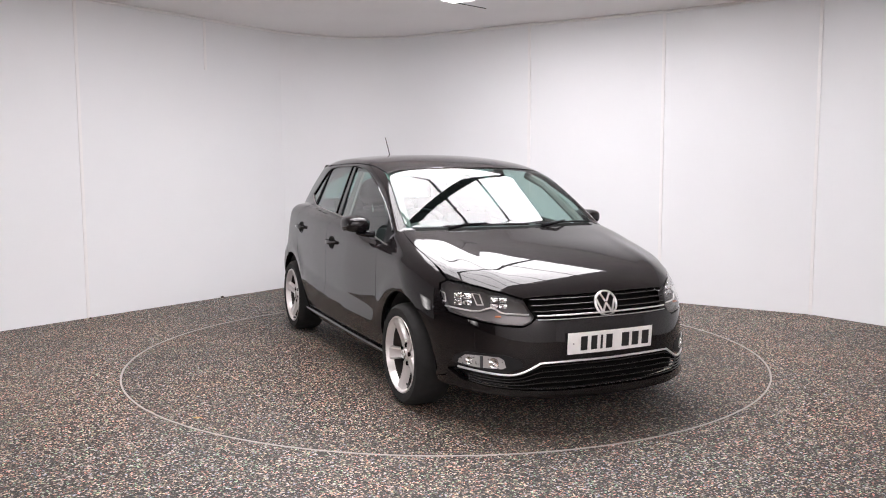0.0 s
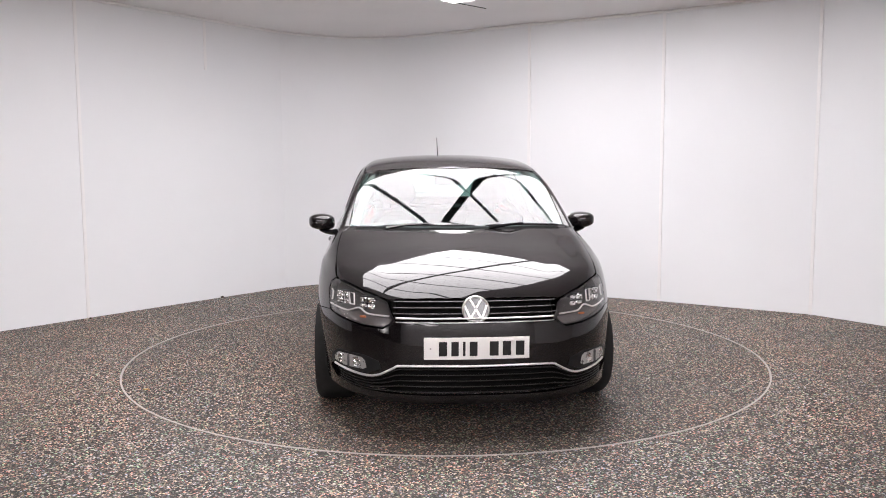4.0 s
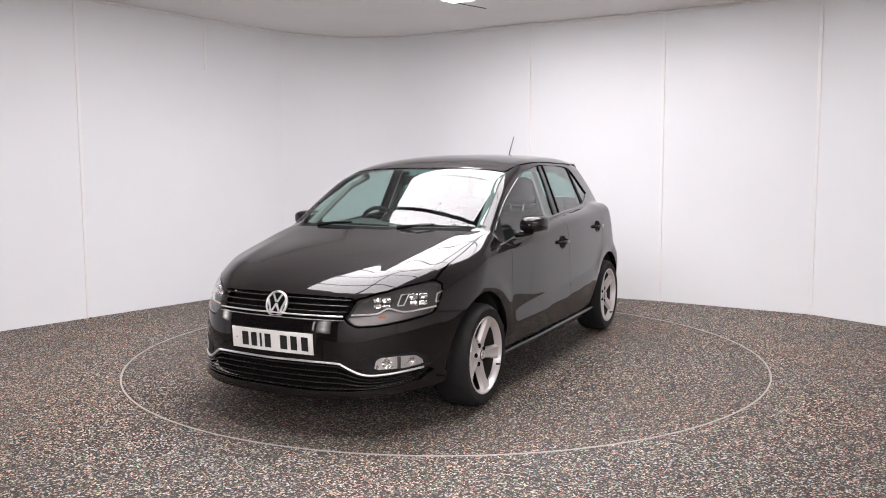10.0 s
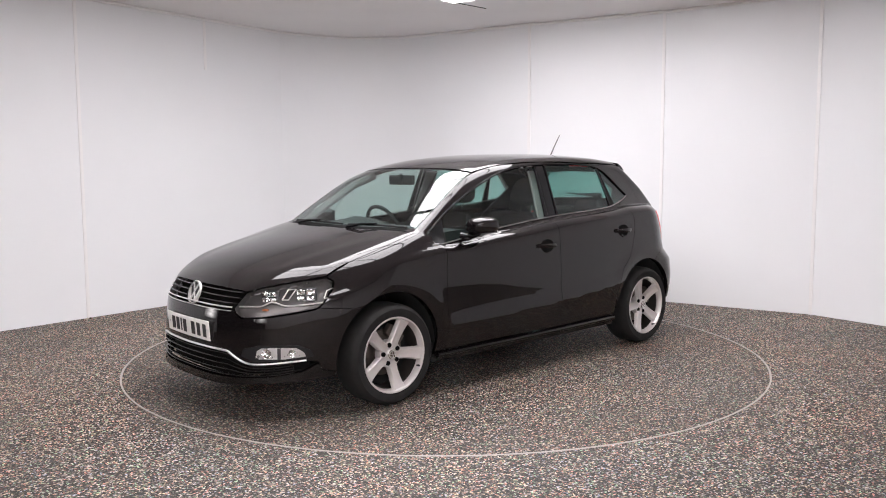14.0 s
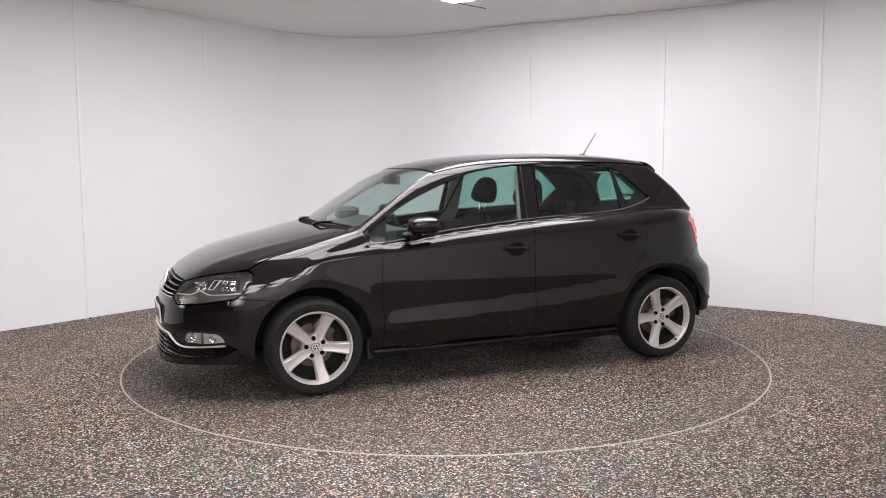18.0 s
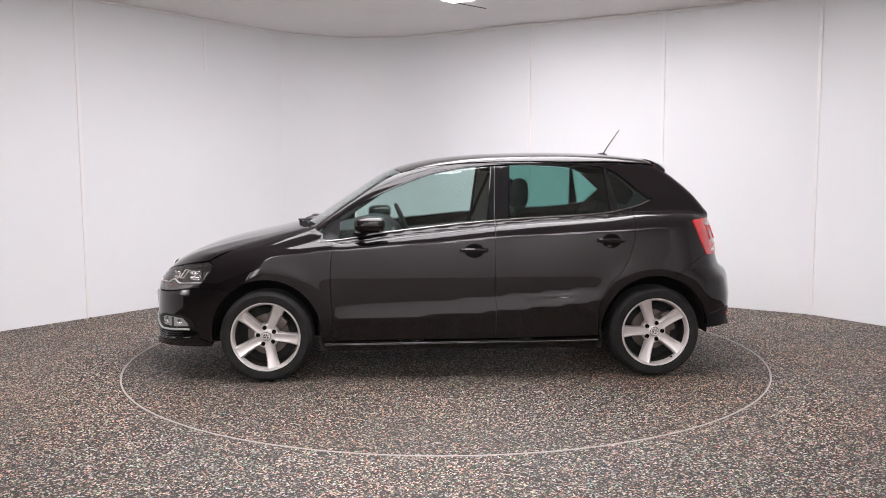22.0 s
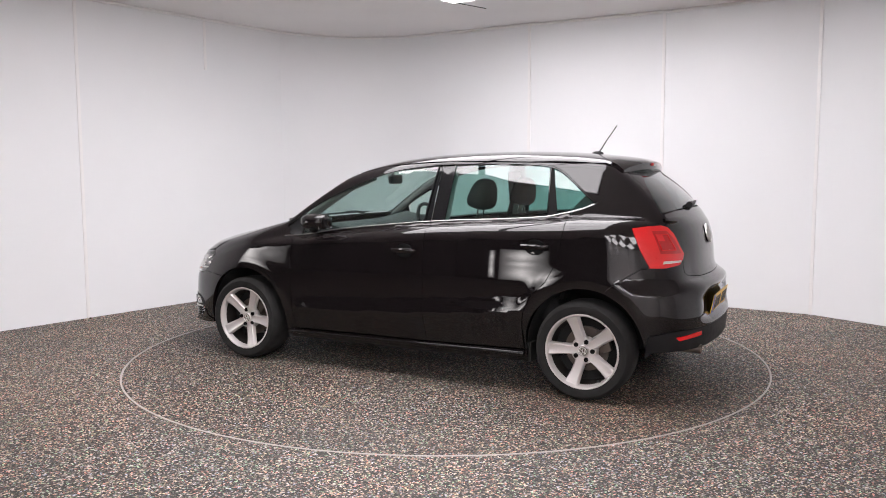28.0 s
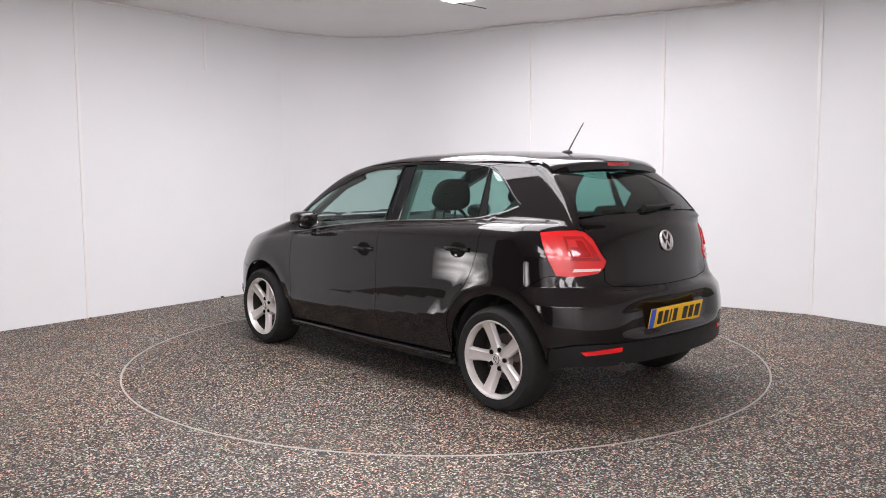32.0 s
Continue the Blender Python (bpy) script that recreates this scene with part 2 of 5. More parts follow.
hall_wall = wall_run("wall_hall", hall, "hall wall beyond the studio's open side, coloured near-black as unlit", high=CEIL, material=DARKROOM)


def studio_light(x, y, aim, low, high, wide, fin):
    """An upright lit pane in a thin frame, with a narrow lit fin beside it. Unseen, placed for its reflection in the
    car; the slim stand is added.
    """
    one = new("studio_light")
    one.matrix_world = Matrix.Translation((x, y, 0)) @ Matrix.Rotation(math.atan2(aim[1] - y, aim[0] - x), 4, "Z")
    tagged(one, "upright luminous pane on an added slim stand, placed for its reflection", "studio lamp", "studio lamps")
    mid = (low + high) / 2
    part("lamp_frame", box((0.05, wide + 0.01, high - low + 0.01), (-0.03, 0, mid), 0.006), ALU, one)
    part("diffuser", box((0.012, wide, high - low), (0.0, 0, mid), 0.003), PANE, one, smooth=False)
    if fin:
        part("side_fin", box((0.012, 0.075, high - low - 0.08), (0.0, fin * (wide / 2 + 0.085), mid), 0.003), PANE, one, smooth=False)
        part("fin_bracket", box((0.012, 0.14, 0.03), (-0.02, fin * (wide / 2 + 0.055), mid), 0.003), JOINT, one)
    part("pole", lathe([(0, 0.02), (0.014, 0.02), (0.014, low), (0, low)], 16, "z"), JOINT, one)
    part("foot", lathe([(0, 0.0), (0.16, 0.0), (0.16, 0.008), (0.03, 0.022), (0, 0.022)], 32, "z"), JOINT, one)


studio_light(-1.90, 2.50, (-0.2, 5.0), 0.52, 1.16, 0.50, 1)
studio_light(-3.74, 4.66, (-0.4, 5.2), 0.46, 1.08, 0.62, 0)

joint_a, joint_b = Vector((0.157, 7.724, CEIL)), Vector((0.422, 7.968, CEIL))
crack = part("ceiling_joint", box(((joint_b - joint_a).length, 0.012, 0.004), (0, 0, -0.002)), JOINT, None, smooth=False)
crack.matrix_world = Matrix.Translation((joint_a + joint_b) / 2) @ Matrix.Rotation(math.atan2(0.244, 0.265), 4, "Z")
tagged(crack, "short dark joint line in the ceiling", "trim", kind="structure")
LEAF = mat("dry_leaf", (0.42, 0.26, 0.10), 0.7)
bm = prism([(-0.022, -0.003), (-0.008, -0.010), (0.010, -0.008), (0.024, 0.001), (0.008, 0.009), (-0.010, 0.008)], 0.0, 0.003)
for v in bm.verts:
    v.co.z += 6.0 * v.co.y ** 2 + 2.0 * v.co.x ** 2
leaf = part("dry_leaf", bm, LEAF, None)
tagged(leaf, "small curled tan leaf lying on the turntable", "leaf")
LEAF_AT = Matrix.Rotation(radians(-turn(0.0)), 4, "Z") @ Matrix.Translation((-1.329 - TABLE.x, 4.277 - TABLE.y, 0.0))
GRIT = mat("dark_grit", (0.05, 0.035, 0.025), 0.8)
for x, y, r in ((-3.20, 7.27, 0.014), (-2.325, 8.47, 0.020)):
    bm = bmesh.new()
    bmesh.ops.create_icosphere(bm, subdivisions=1, radius=r)
    for v in bm.verts:
        v.co *= 1 + 0.5 * noise.noise(v.co * 60)
        v.co.z = max(v.co.z * 0.6 + r * 0.4, 0)
    bit = part("debris", bm, GRIT, None)
    bit.matrix_world = Matrix.Translation((x, y, 0))
    tagged(bit, "small dark scrap of debris at the wall's foot", "debris", "scraps by the wall")

from mathutils import geometry

# ---- car: paint and stuff ----
PAINT = mat("black_metallic_paint", (0.006, 0.0055, 0.006), 0.5, 0.0, Coat_Weight=1.0, Coat_Roughness=0.028, Coat_IOR=1.47, Specular_IOR_Level=0.03)
flake = node(PAINT, "ShaderNodeTexVoronoi", Scale=900.0)
link(PAINT, coords(PAINT), flake.inputs["Vector"])
fs = node(PAINT, "ShaderNodeSeparateColor")
link(PAINT, flake.outputs["Color"], fs.inputs[0])
link(PAINT, ramp(PAINT, fs.outputs[0], [(0.0, (0.0042, 0.0030, 0.0034)), (0.85, (0.006, 0.0043, 0.0047)), (1.0, (0.022, 0.019, 0.021))]), bsdf(PAINT).inputs["Base Color"])
# coat made rougher low down, to blur the floor's reflection there
dulling_at = node(PAINT, "ShaderNodeSeparateXYZ")
link(PAINT, coords(PAINT), dulling_at.inputs[0])
dulling_edge = node(PAINT, "ShaderNodeMath")
link(PAINT, dulling_at.outputs[2], dulling_edge.inputs[0])
dulling_wander = node(PAINT, "ShaderNodeMapRange", To_Min=-0.02, To_Max=0.02)
link(PAINT, noise_tex(PAINT, 6.0, 4), dulling_wander.inputs["Value"])
link(PAINT, dulling_wander.outputs[0], dulling_edge.inputs[1])
dulling = node(PAINT, "ShaderNodeMapRange", From_Min=0.43, From_Max=0.33, To_Min=0.028, To_Max=0.11)
link(PAINT, dulling_edge.outputs[0], dulling.inputs["Value"])
link(PAINT, dulling.outputs[0], bsdf(PAINT).inputs["Coat Roughness"])
PLASTIC = grained(mat("black_plastic", (0.010, 0.010, 0.011), 0.5, Specular_IOR_Level=0.25), 30, 0.42, 0.6)
GLOSS = mat("gloss_black", (0.006, 0.006, 0.007), 0.08)
RUBBER = grained(mat("tyre_rubber", (0.008, 0.0075, 0.0075), 0.85), 25, 0.75, 0.95, 0.3)
SEAL = mat("rubber_seal", (0.010, 0.010, 0.010), 0.8, Specular_IOR_Level=0.12)
CHROME = mat("chrome", (0.82, 0.81, 0.80), 0.12, 1.0)
SATIN = mat("satin_bright_strip", (0.42, 0.41, 0.40), 0.32, 1.0)
ALLOY = grained(mat("silver_alloy", (0.66, 0.63, 0.62), 0.32, 0.45, Coat_Weight=0.5, Coat_Roughness=0.08), 18, 0.26, 0.4, 0.03)
STEEL = grained(mat("brake_steel", (0.15, 0.125, 0.11), 0.5, 0.7), 40, 0.35, 0.55)
CLOTH = grained(mat("dark_seat_cloth", (0.028, 0.027, 0.028), 0.9), 60, 0.85, 0.95, 0.3)
TRIMDARK = grained(mat("dark_cabin_plastic", (0.035, 0.035, 0.036), 0.6), 40, 0.5, 0.7)
HEADLINER = mat("grey_headliner", (0.36, 0.35, 0.34), 0.9)
LINING = mat("grey_pillar_lining", (0.16, 0.155, 0.15), 0.8)
RED = mat("red_lens", (0.78, 0.010, 0.014), 0.25, Coat_Weight=0.8, Coat_Roughness=0.03)
REDDARK = mat("dark_red_lens", (0.50, 0.006, 0.008), 0.10, Coat_Weight=1.0)
AMBER = mat("amber_lens", (0.55, 0.20, 0.10), 0.15)
WHITEPLATE = mat("white_plate", (0.93, 0.91, 0.89), 0.35)
YELLOW = mat("yellow_plate", (0.95, 0.56, 0.02), 0.35)
BLUE = mat("blue_band", (0.03, 0.10, 0.55), 0.35)
SLAT = mat("satin_black_slat", (0.022, 0.020, 0.020), 0.26)
# matte near-black of grilles, bolts and scuttle; stands for shade in the handle cups
RECESS = grained(mat("dark_recess", (0.006, 0.006, 0.006), 0.85, Specular_IOR_Level=0.1), 40, 0.75, 0.95)
# dark metal whose colour holds the shade deep in the wheels
HOLLOW = grained(mat("shaded_dark_metal", (0.035, 0.030, 0.027), 0.6, 0.4), 30, 0.5, 0.7)
LAMPWHITE = mat("pale_lens", (0.75, 0.62, 0.60), 0.2)
INK = mat("black_ink", (0.012, 0.012, 0.013), 0.4)
BADGE = mat("satin_chrome", (0.88, 0.87, 0.86), 0.34, 0.75)
MIRROR = mat("mirror_glass", (0.9, 0.9, 0.9), 0.02, 1.0)


def glazing(name, tint, gloss=0.04):
    """Tinted window glass: see-through, with a mirror-like sheen."""
    m = bpy.data.materials.new(name)
    m.use_nodes = True
    m.node_tree.nodes.remove(bsdf(m))
    clear, shine = node(m, "ShaderNodeBsdfTransparent"), node(m, "ShaderNodeBsdfGlossy", Roughness=0.012)
    clear.inputs[0].default_value = (*tint, 1)
    shine.inputs[0].default_value = (1, 1, 1, 1)
    lw = node(m, "ShaderNodeLayerWeight", Blend=0.5)
    five = m.node_tree.nodes.new("ShaderNodeMath")
    five.operation = "POWER"
    five.inputs[1].default_value = 4.6
    link(m, lw.outputs["Facing"], five.inputs[0])
    rise = node(m, "ShaderNodeMapRange", To_Min=gloss + 0.03, To_Max=1.0)
    link(m, five.outputs[0], rise.inputs["Value"])
    blend = node(m, "ShaderNodeMixShader")
    link(m, rise.outputs[0], blend.inputs[0])
    link(m, clear.outputs[0], blend.inputs[1])
    link(m, shine.outputs[0], blend.inputs[2])
    link(m, blend.outputs[0], m.node_tree.nodes["Material Output"].inputs[0])
    return m


GLASS = glazing("window_glass", (0.70, 0.83, 0.80))
SCREEN = glazing("windscreen_glass", (0.66, 0.80, 0.77))
PRIVACY = glazing("tinted_glass", (0.34, 0.56, 0.52))
LENS = glazing("clear_lens", (0.96, 0.96, 0.96), -0.03)


# ---- car: the body's surface as a level set ----
def smax(a, b, r):
    h = np.clip(0.5 + 0.5 * (a - b) / r, 0, 1)
    return b + (a - b) * h + r * h * (1 - h)


def smin(a, b, r):
    return -smax(-a, -b, r)


def spline(*pairs):
    """A smooth function through pairs (x, value), flat beyond its ends."""
    xs, ys = np.array([p[0] for p in pairs], float), np.array([p[1] for p in pairs], float)
    h, d = np.diff(xs), np.diff(ys) / np.diff(xs)
    s = np.zeros(len(xs))
    for i in range(1, len(xs) - 1):
        s[i] = 0 if d[i - 1] * d[i] <= 0 else 3 * (h[i - 1] + h[i]) / ((2 * h[i] + h[i - 1]) / d[i - 1] + (h[i] + 2 * h[i - 1]) / d[i])
    s[0], s[-1] = d[0], d[-1]

    def at(x):
        x = np.clip(x, xs[0], xs[-1])
        i = np.clip(np.searchsorted(xs, x) - 1, 0, len(xs) - 2)
        t = (x - xs[i]) / h[i]
        return (ys[i] * (1 + 2 * t) * (1 - t) ** 2 + ys[i + 1] * t * t * (3 - 2 * t) + h[i] * (s[i] * t * (1 - t) ** 2 - s[i + 1] * t * t * (1 - t)))
    return at


half_width = spline((-2.0, 0.775), (-1.75, 0.800), (-1.4, 0.823), (-1.0, 0.833), (-0.4, 0.841), (0.2, 0.8415), (0.9, 0.829), (1.3, 0.830), (1.7, 0.815), (2.1, 0.79))
side_tuck = spline((0.10, -0.10), (0.20, -0.062), (0.30, -0.030), (0.42, -0.008), (0.52, 0.0), (0.62, 0.0), (0.74, -0.005), (0.84, -0.013), (0.95, -0.026), (1.1, -0.05))
shoulder = spline((-2.0, 1.02), (-1.5, 1.0), (-1.25, 0.980), (-1.0, 0.965), (-0.6, 0.951), (-0.2, 0.928), (0.13, 0.900), (0.5, 0.873), (0.9, 0.838), (1.2, 0.806), (1.5, 0.760), (1.8, 0.70))
ledge_in = spline((0.55, 0.25), (0.75, 0.075), (0.90, 0.032), (1.05, 0.019), (1.2, 0.013), (1.4, 0.007), (1.55, 0.003), (1.7, 0.0))
nose = spline((0.10, 1.96), (0.16, 2.035), (0.20, 2.068), (0.30, 2.070), (0.40, 2.068), (0.50, 2.061), (0.575, 2.049), (0.65, 2.012), (0.70, 1.975), (0.76, 1.91), (0.85, 1.79))
tail = spline((0.10, -1.78), (0.18, -1.835), (0.26, -1.875), (0.36, -1.882), (0.48, -1.887), (0.58, -1.884), (0.635, -1.874), (0.665, -1.850), (0.69, -1.812), (0.73, -1.797), (0.86, -1.785),
              (0.95, -1.765), (1.02, -1.735), (1.10, -1.68))
tail_corner = spline((0.10, -1.78), (0.18, -1.835), (0.26, -1.872), (0.36, -1.882), (0.48, -1.885), (0.58, -1.872), (0.68, -1.842), (0.78, -1.812), (0.86, -1.795), (0.95, -1.765), (1.02, -1.735), (1.10, -1.68))
hood_line = spline((0.5, 1.096), (0.9, 1.009), (1.06, 0.974), (1.25, 0.9340), (1.43, 0.898), (1.54, 0.873), (1.67, 0.837), (1.79, 0.793), (1.87, 0.753), (1.92, 0.722), (1.96, 0.690), (2.1, 0.58))
belt = spline((-2.0, 1.03), (-1.7, 1.045), (-1.2, 1.055), (-0.95, 1.035), (-0.3, 0.998), (0.3, 0.945), (0.76, 0.888), (1.0, 0.90), (1.3, 0.98))
roof_line = spline((-1.7, 1.325), (-1.45, 1.375), (-1.2, 1.413), (-0.95, 1.434), (-0.6, 1.444), (-0.2, 1.436), (0.1, 1.412), (0.3, 1.378), (0.5, 1.32), (0.7, 1.24))
cabin_width = spline((-1.9, 0.60), (-1.6, 0.655), (-1.3, 0.690), (-0.9, 0.722), (-0.3, 0.745), (0.3, 0.750), (0.9, 0.735), (1.1, 0.72))


def body(x, y, z):
    """Below 0 inside the body, above 0 outside."""
    y = np.abs(y)
    # lower body
    side = y - half_width(x) - side_tuck(z)
    arch = 0.004 * np.exp(-(((np.hypot(x - 1.235, z - 0.30) - 0.40) / 0.055) ** 2)) + 0.006 * np.exp(-(((np.hypot(x + 1.235, z - 0.30) - 0.40) / 0.055) ** 2))
    side = side - arch * np.clip((z - 0.25) / 0.2, 0, 1)
    # a soft ledge low on the doors, and the sharp shoulder under the windows
    crest = 0.417 - 0.056 * x + 0.028 * x * x
    ledge = np.clip((crest + 0.100 - z) / 0.095, 0, 1) * np.clip(1 - (crest - z) / 0.11, 0, 1)
    side = side - 0.021 * ledge ** 1.25 * np.exp(-((x / 0.87) ** 12))
    upper = (y - half_width(x) - side_tuck(shoulder(x)) + 0.95 * (z - shoulder(x))) * 0.725
    facet = (y - half_width(x) - side_tuck(shoulder(x)) + ledge_in(x) + 0.36 * (z - shoulder(x))) * 0.94
    upper = smin(upper, facet, 0.006)
    side = smax(side, upper, 0.016 + 0.006 * np.clip((0.9 - x) / 0.3, 0, 1))
    front = (x - nose(z) + 0.15 * y ** 2 + 0.93 * y ** 4) * 0.9
    bow = np.clip((z - 0.62) / 0.08, 0, 1)
    out = np.clip((y - 0.38) / 0.24, 0, 1)
    out = out * out * (3 - 2 * out)
    rear = (tail(z) * (1 - out) + tail_corner(z) * out - x + (0.15 + 0.05 * bow) * y ** 2 + (0.30 + 0.12 * bow) * y ** 4) * 0.9
    dip = np.clip((0.52 - y) / 0.22, 0, 1) * np.clip((z - 0.43) / 0.05, 0, 1) * np.clip((0.66 - z) / 0.08, 0, 1)
    rear = rear + 0.034 * dip * dip * (3 - 2 * dip)
    low = smax(smax(side, front, 0.16), rear, 0.12)
    crease = 0.006 * np.exp(-(((y - 0.50 - 0.10 * (1.9 - x)) / 0.06) ** 2))
    flat = np.clip((x - 1.0) / 0.7, 0, 1)
    flat = 0.45 + 0.55 * flat * flat * (3 - 2 * flat)
    hood = z - hood_line(x) + flat * (0.085 * y ** 2 + 0.12 * y ** 4) + 2.6 * np.clip(y - 0.665, 0, 1) ** 2 - crease * np.clip((x - 1.05) / 0.5, 0, 1)
    k = np.clip((x - 0.75) / 0.20, 0, 1)
    k = k * k * (3 - 2 * k)
    top = k * hood + (1 - k) * (z - belt(x) + 0.007)
    low = smax(low, top, 0.05 - 0.026 * np.clip((x - 0.8) / 0.15, 0, 1) * np.clip((1.75 - x) / 0.2, 0, 1))
    # cabin
    lean = 0.40 - 0.065 * np.clip((x + 0.7) / 0.9, 0, 1)
    wall_side = (y - cabin_width(x) + lean * (z - 0.95) + 0.06 * (z - 0.95) ** 2) * 0.92
    screen = (0.545 * (x - 1.062 + 0.215 * y ** 2) + 0.838 * (z - 0.952)) + 0.035 * ((x - 0.7) ** 2) - 0.004
    rear_glass = (0.76 * (-x - 1.742 + 0.17 * y ** 2 + 0.1 * y ** 4) + 0.65 * (z - 1.0)) * 0.99 + 0.9 * np.clip(z - 1.0, 0, 1) * np.clip(z - 1.15, 0, 0.16)
    roof = z - roof_line(x) + 0.085 * y ** 2 + 0.16 * y ** 4
    high = smax(wall_side, roof, 0.055)
    high = smax(high, screen, 0.022)
    high = smax(high, rear_glass, 0.045)
    high = smax(high, belt(x) - 0.03 - z, 0.02)
    return smin(low, high, 0.007)


def gradient(p):
    e = 2e-3
    x, y, z = p.T
    g = np.stack([body(x + e, y, z) - body(x - e, y, z), body(x, y + e, z) - body(x, y - e, z), body(x, y, z + e) - body(x, y, z - e)], 1)
    return g / np.maximum(np.linalg.norm(g, axis=1, keepdims=True), 1e-9)


def drop(start, way, reach=1.4, steps=48):
    """From points outside, along way, to the body's surface."""
    start = np.atleast_2d(np.asarray(start, float))
    way = np.broadcast_to(np.atleast_2d(np.asarray(way, float)), start.shape)
    ds = np.linspace(0, reach, steps)
    q = start[:, None, :] + way[:, None, :] * ds[None, :, None]
    inside = body(q[..., 0], q[..., 1], q[..., 2]) < 0
    first = np.where(inside.any(1), inside.argmax(1), steps - 1)
    hi, lo = ds[first], ds[np.maximum(first - 1, 0)]
    for _ in range(15):
        mid = (lo + hi) / 2
        ins = body(*(start + way * mid[:, None]).T) < 0
        hi, lo = np.where(ins, mid, hi), np.where(ins, lo, mid)
    return start + way * ((lo + hi) / 2)[:, None]


def on_side(x, z, s=1):
    return drop([(x, 1.3 * s, z)], (0, -s, 0))[0]


def on_top(x, y):
    return drop([(x, y, 1.8)], (0, 0, -1))[0]


def on_nose(y, z):
    return drop([(2.5, y, z)], (-1, 0, 0))[0]


def on_tail(y, z):
    return drop([(-2.4, y, z)], (1, 0, 0))[0]


def cells(poly, size):
    """An outline filled with a fine even net of triangles: points and faces."""
    edge = []
    n = len(poly)
    for i in range(n):
        p, q = np.array(poly[i]), np.array(poly[(i + 1) % n])
        k = max(1, math.ceil(np.linalg.norm(q - p) / size))
        edge += [tuple(p + (q - p) * j / k) for j in range(k)]
    us, vs = [p[0] for p in edge], [p[1] for p in edge]
    inner = []
    e = np.array(edge)
    d = np.roll(e, -1, 0)
    row, v = 0, min(vs) + size / 2
    while v < max(vs):
        u = min(us) + (size / 2 if row % 2 else size)
        while u < max(us):
            near = np.hypot(e[:, 0] - u, e[:, 1] - v).min()
            if near > size * 0.55:
                cross = ((e[:, 1] > v) != (d[:, 1] > v))
                at = e[cross, 0] + (v - e[cross, 1]) / (d[cross, 1] - e[cross, 1]) * (d[cross, 0] - e[cross, 0])
                if (at > u).sum() % 2:
                    inner.append((u, v))
            u += size
        v += size * 0.87
        row += 1
    pts = [Vector(p) for p in edge + inner]
    m = len(edge)
    out = geometry.delaunay_2d_cdt(pts, [(i, (i + 1) % m) for i in range(m)], [], 1, 1e-6)
    return [tuple(p) for p in out[0]], [list(f) for f in out[2]]


def panel(name, outline, way, material, parent, lift=0.0, depth=0.014, size=0.03, label="", inset=0.0, shape=None):
    """A piece of the body's skin inside an outline of points in space, seen along way; it has a turned-in edge of that depth."""
    round_x = way[1] if way[0] in ("front", "rear") else None
    sign = 1.0 if way[0] == "front" else -1.0
    if round_x is None:
        way = np.array(way, float)
        way /= np.linalg.norm(way)
        ref = np.array((0, 0, 1.0)) if abs(way[2]) < 0.8 else np.array((1.0, 0, 0))
        a = np.cross(ref, way)
        a /= np.linalg.norm(a)
        b = np.cross(way, a)
        flat = [(float(np.dot(p, a)), float(np.dot(p, b))) for p in np.asarray(outline, float)]
    else:
        flat = [(math.atan2(p[1], sign * (p[0] - round_x)), float(p[2])) for p in outline]
    area = sum(p[0] * q[1] - q[0] * p[1] for p, q in zip(flat, flat[1:] + flat[:1]))
    if area < 0:
        flat.reverse()
    if inset:
        n = len(flat)
        moved = []
        for i in range(n):
            p, q, r = np.array(flat[i - 1]), np.array(flat[i]), np.array(flat[(i + 1) % n])
            d1, d2 = q - p, r - q
            n1, n2 = np.array((-d1[1], d1[0])), np.array((-d2[1], d2[0]))
            n1, n2 = n1 / max(np.linalg.norm(n1), 1e-9), n2 / max(np.linalg.norm(n2), 1e-9)
            m = n1 + n2
            m = m / max(np.dot(m, m) / 2, 0.4)
            moved.append(tuple(q + m * inset))
        flat = moved
    pts, faces = cells(flat, size)
    if round_x is None:
        mid = float(np.mean(np.asarray(outline, float) @ way))
        where = drop(np.array([a * u + b * v for u, v in pts]) + way * (mid - 0.7), way, 1.3, 44)
    else:
        out = np.array([(sign * math.cos(u), math.sin(u), 0) for u, v in pts])
        where = drop(np.array([(round_x, 0, v) for u, v in pts]) + out * 1.5, -out, 1.5, 50)
    normal = gradient(where)
    where = where + normal * lift
    if shape is not None:
        where = where + normal * shape(where)[:, None]
    # boundary edges get a turned-in flange
    seen = {}
    for f in faces:
        for i, j in zip(f, f[1:] + f[:1]):
            seen[(i, j)] = seen.get((i, j), 0) + 1
    edge = [(i, j) for (i, j) in seen if (j, i) not in seen]
    verts, norms = [tuple(p) for p in where], [tuple(n) for n in normal]
    faces = [tuple(f) for f in faces]
    p0, p1, p2 = (where[k] for k in faces[0][:3])
    facing = 1.0 if np.dot(np.cross(p1 - p0, p2 - p0), normal[faces[0][0]]) > 0 else -1.0
    if depth:
        twin = {}
        outward = {}
        for i, j in edge:
            t = where[j] - where[i]
            o = np.cross(t, normal[i]) * facing
            for k in (i, j):
                outward[k] = outward.get(k, 0) + o / max(np.linalg.norm(o), 1e-9)
        for k, o in outward.items():
            o = o / max(np.linalg.norm(o), 1e-9)
            twin[k] = (len(verts), len(verts) + 1)
            verts += [tuple(where[k]), tuple(where[k] - normal[k] * depth)]
            norms += [tuple(o if depth > 0 else -o)] * 2
        for i, j in edge:
            faces.append((j, i, twin[i][0], twin[j][0]))
            faces.append((twin[j][0], twin[i][0], twin[i][1], twin[j][1]))
    p0, p1, p2 = (np.array(verts[k]) for k in faces[0][:3])
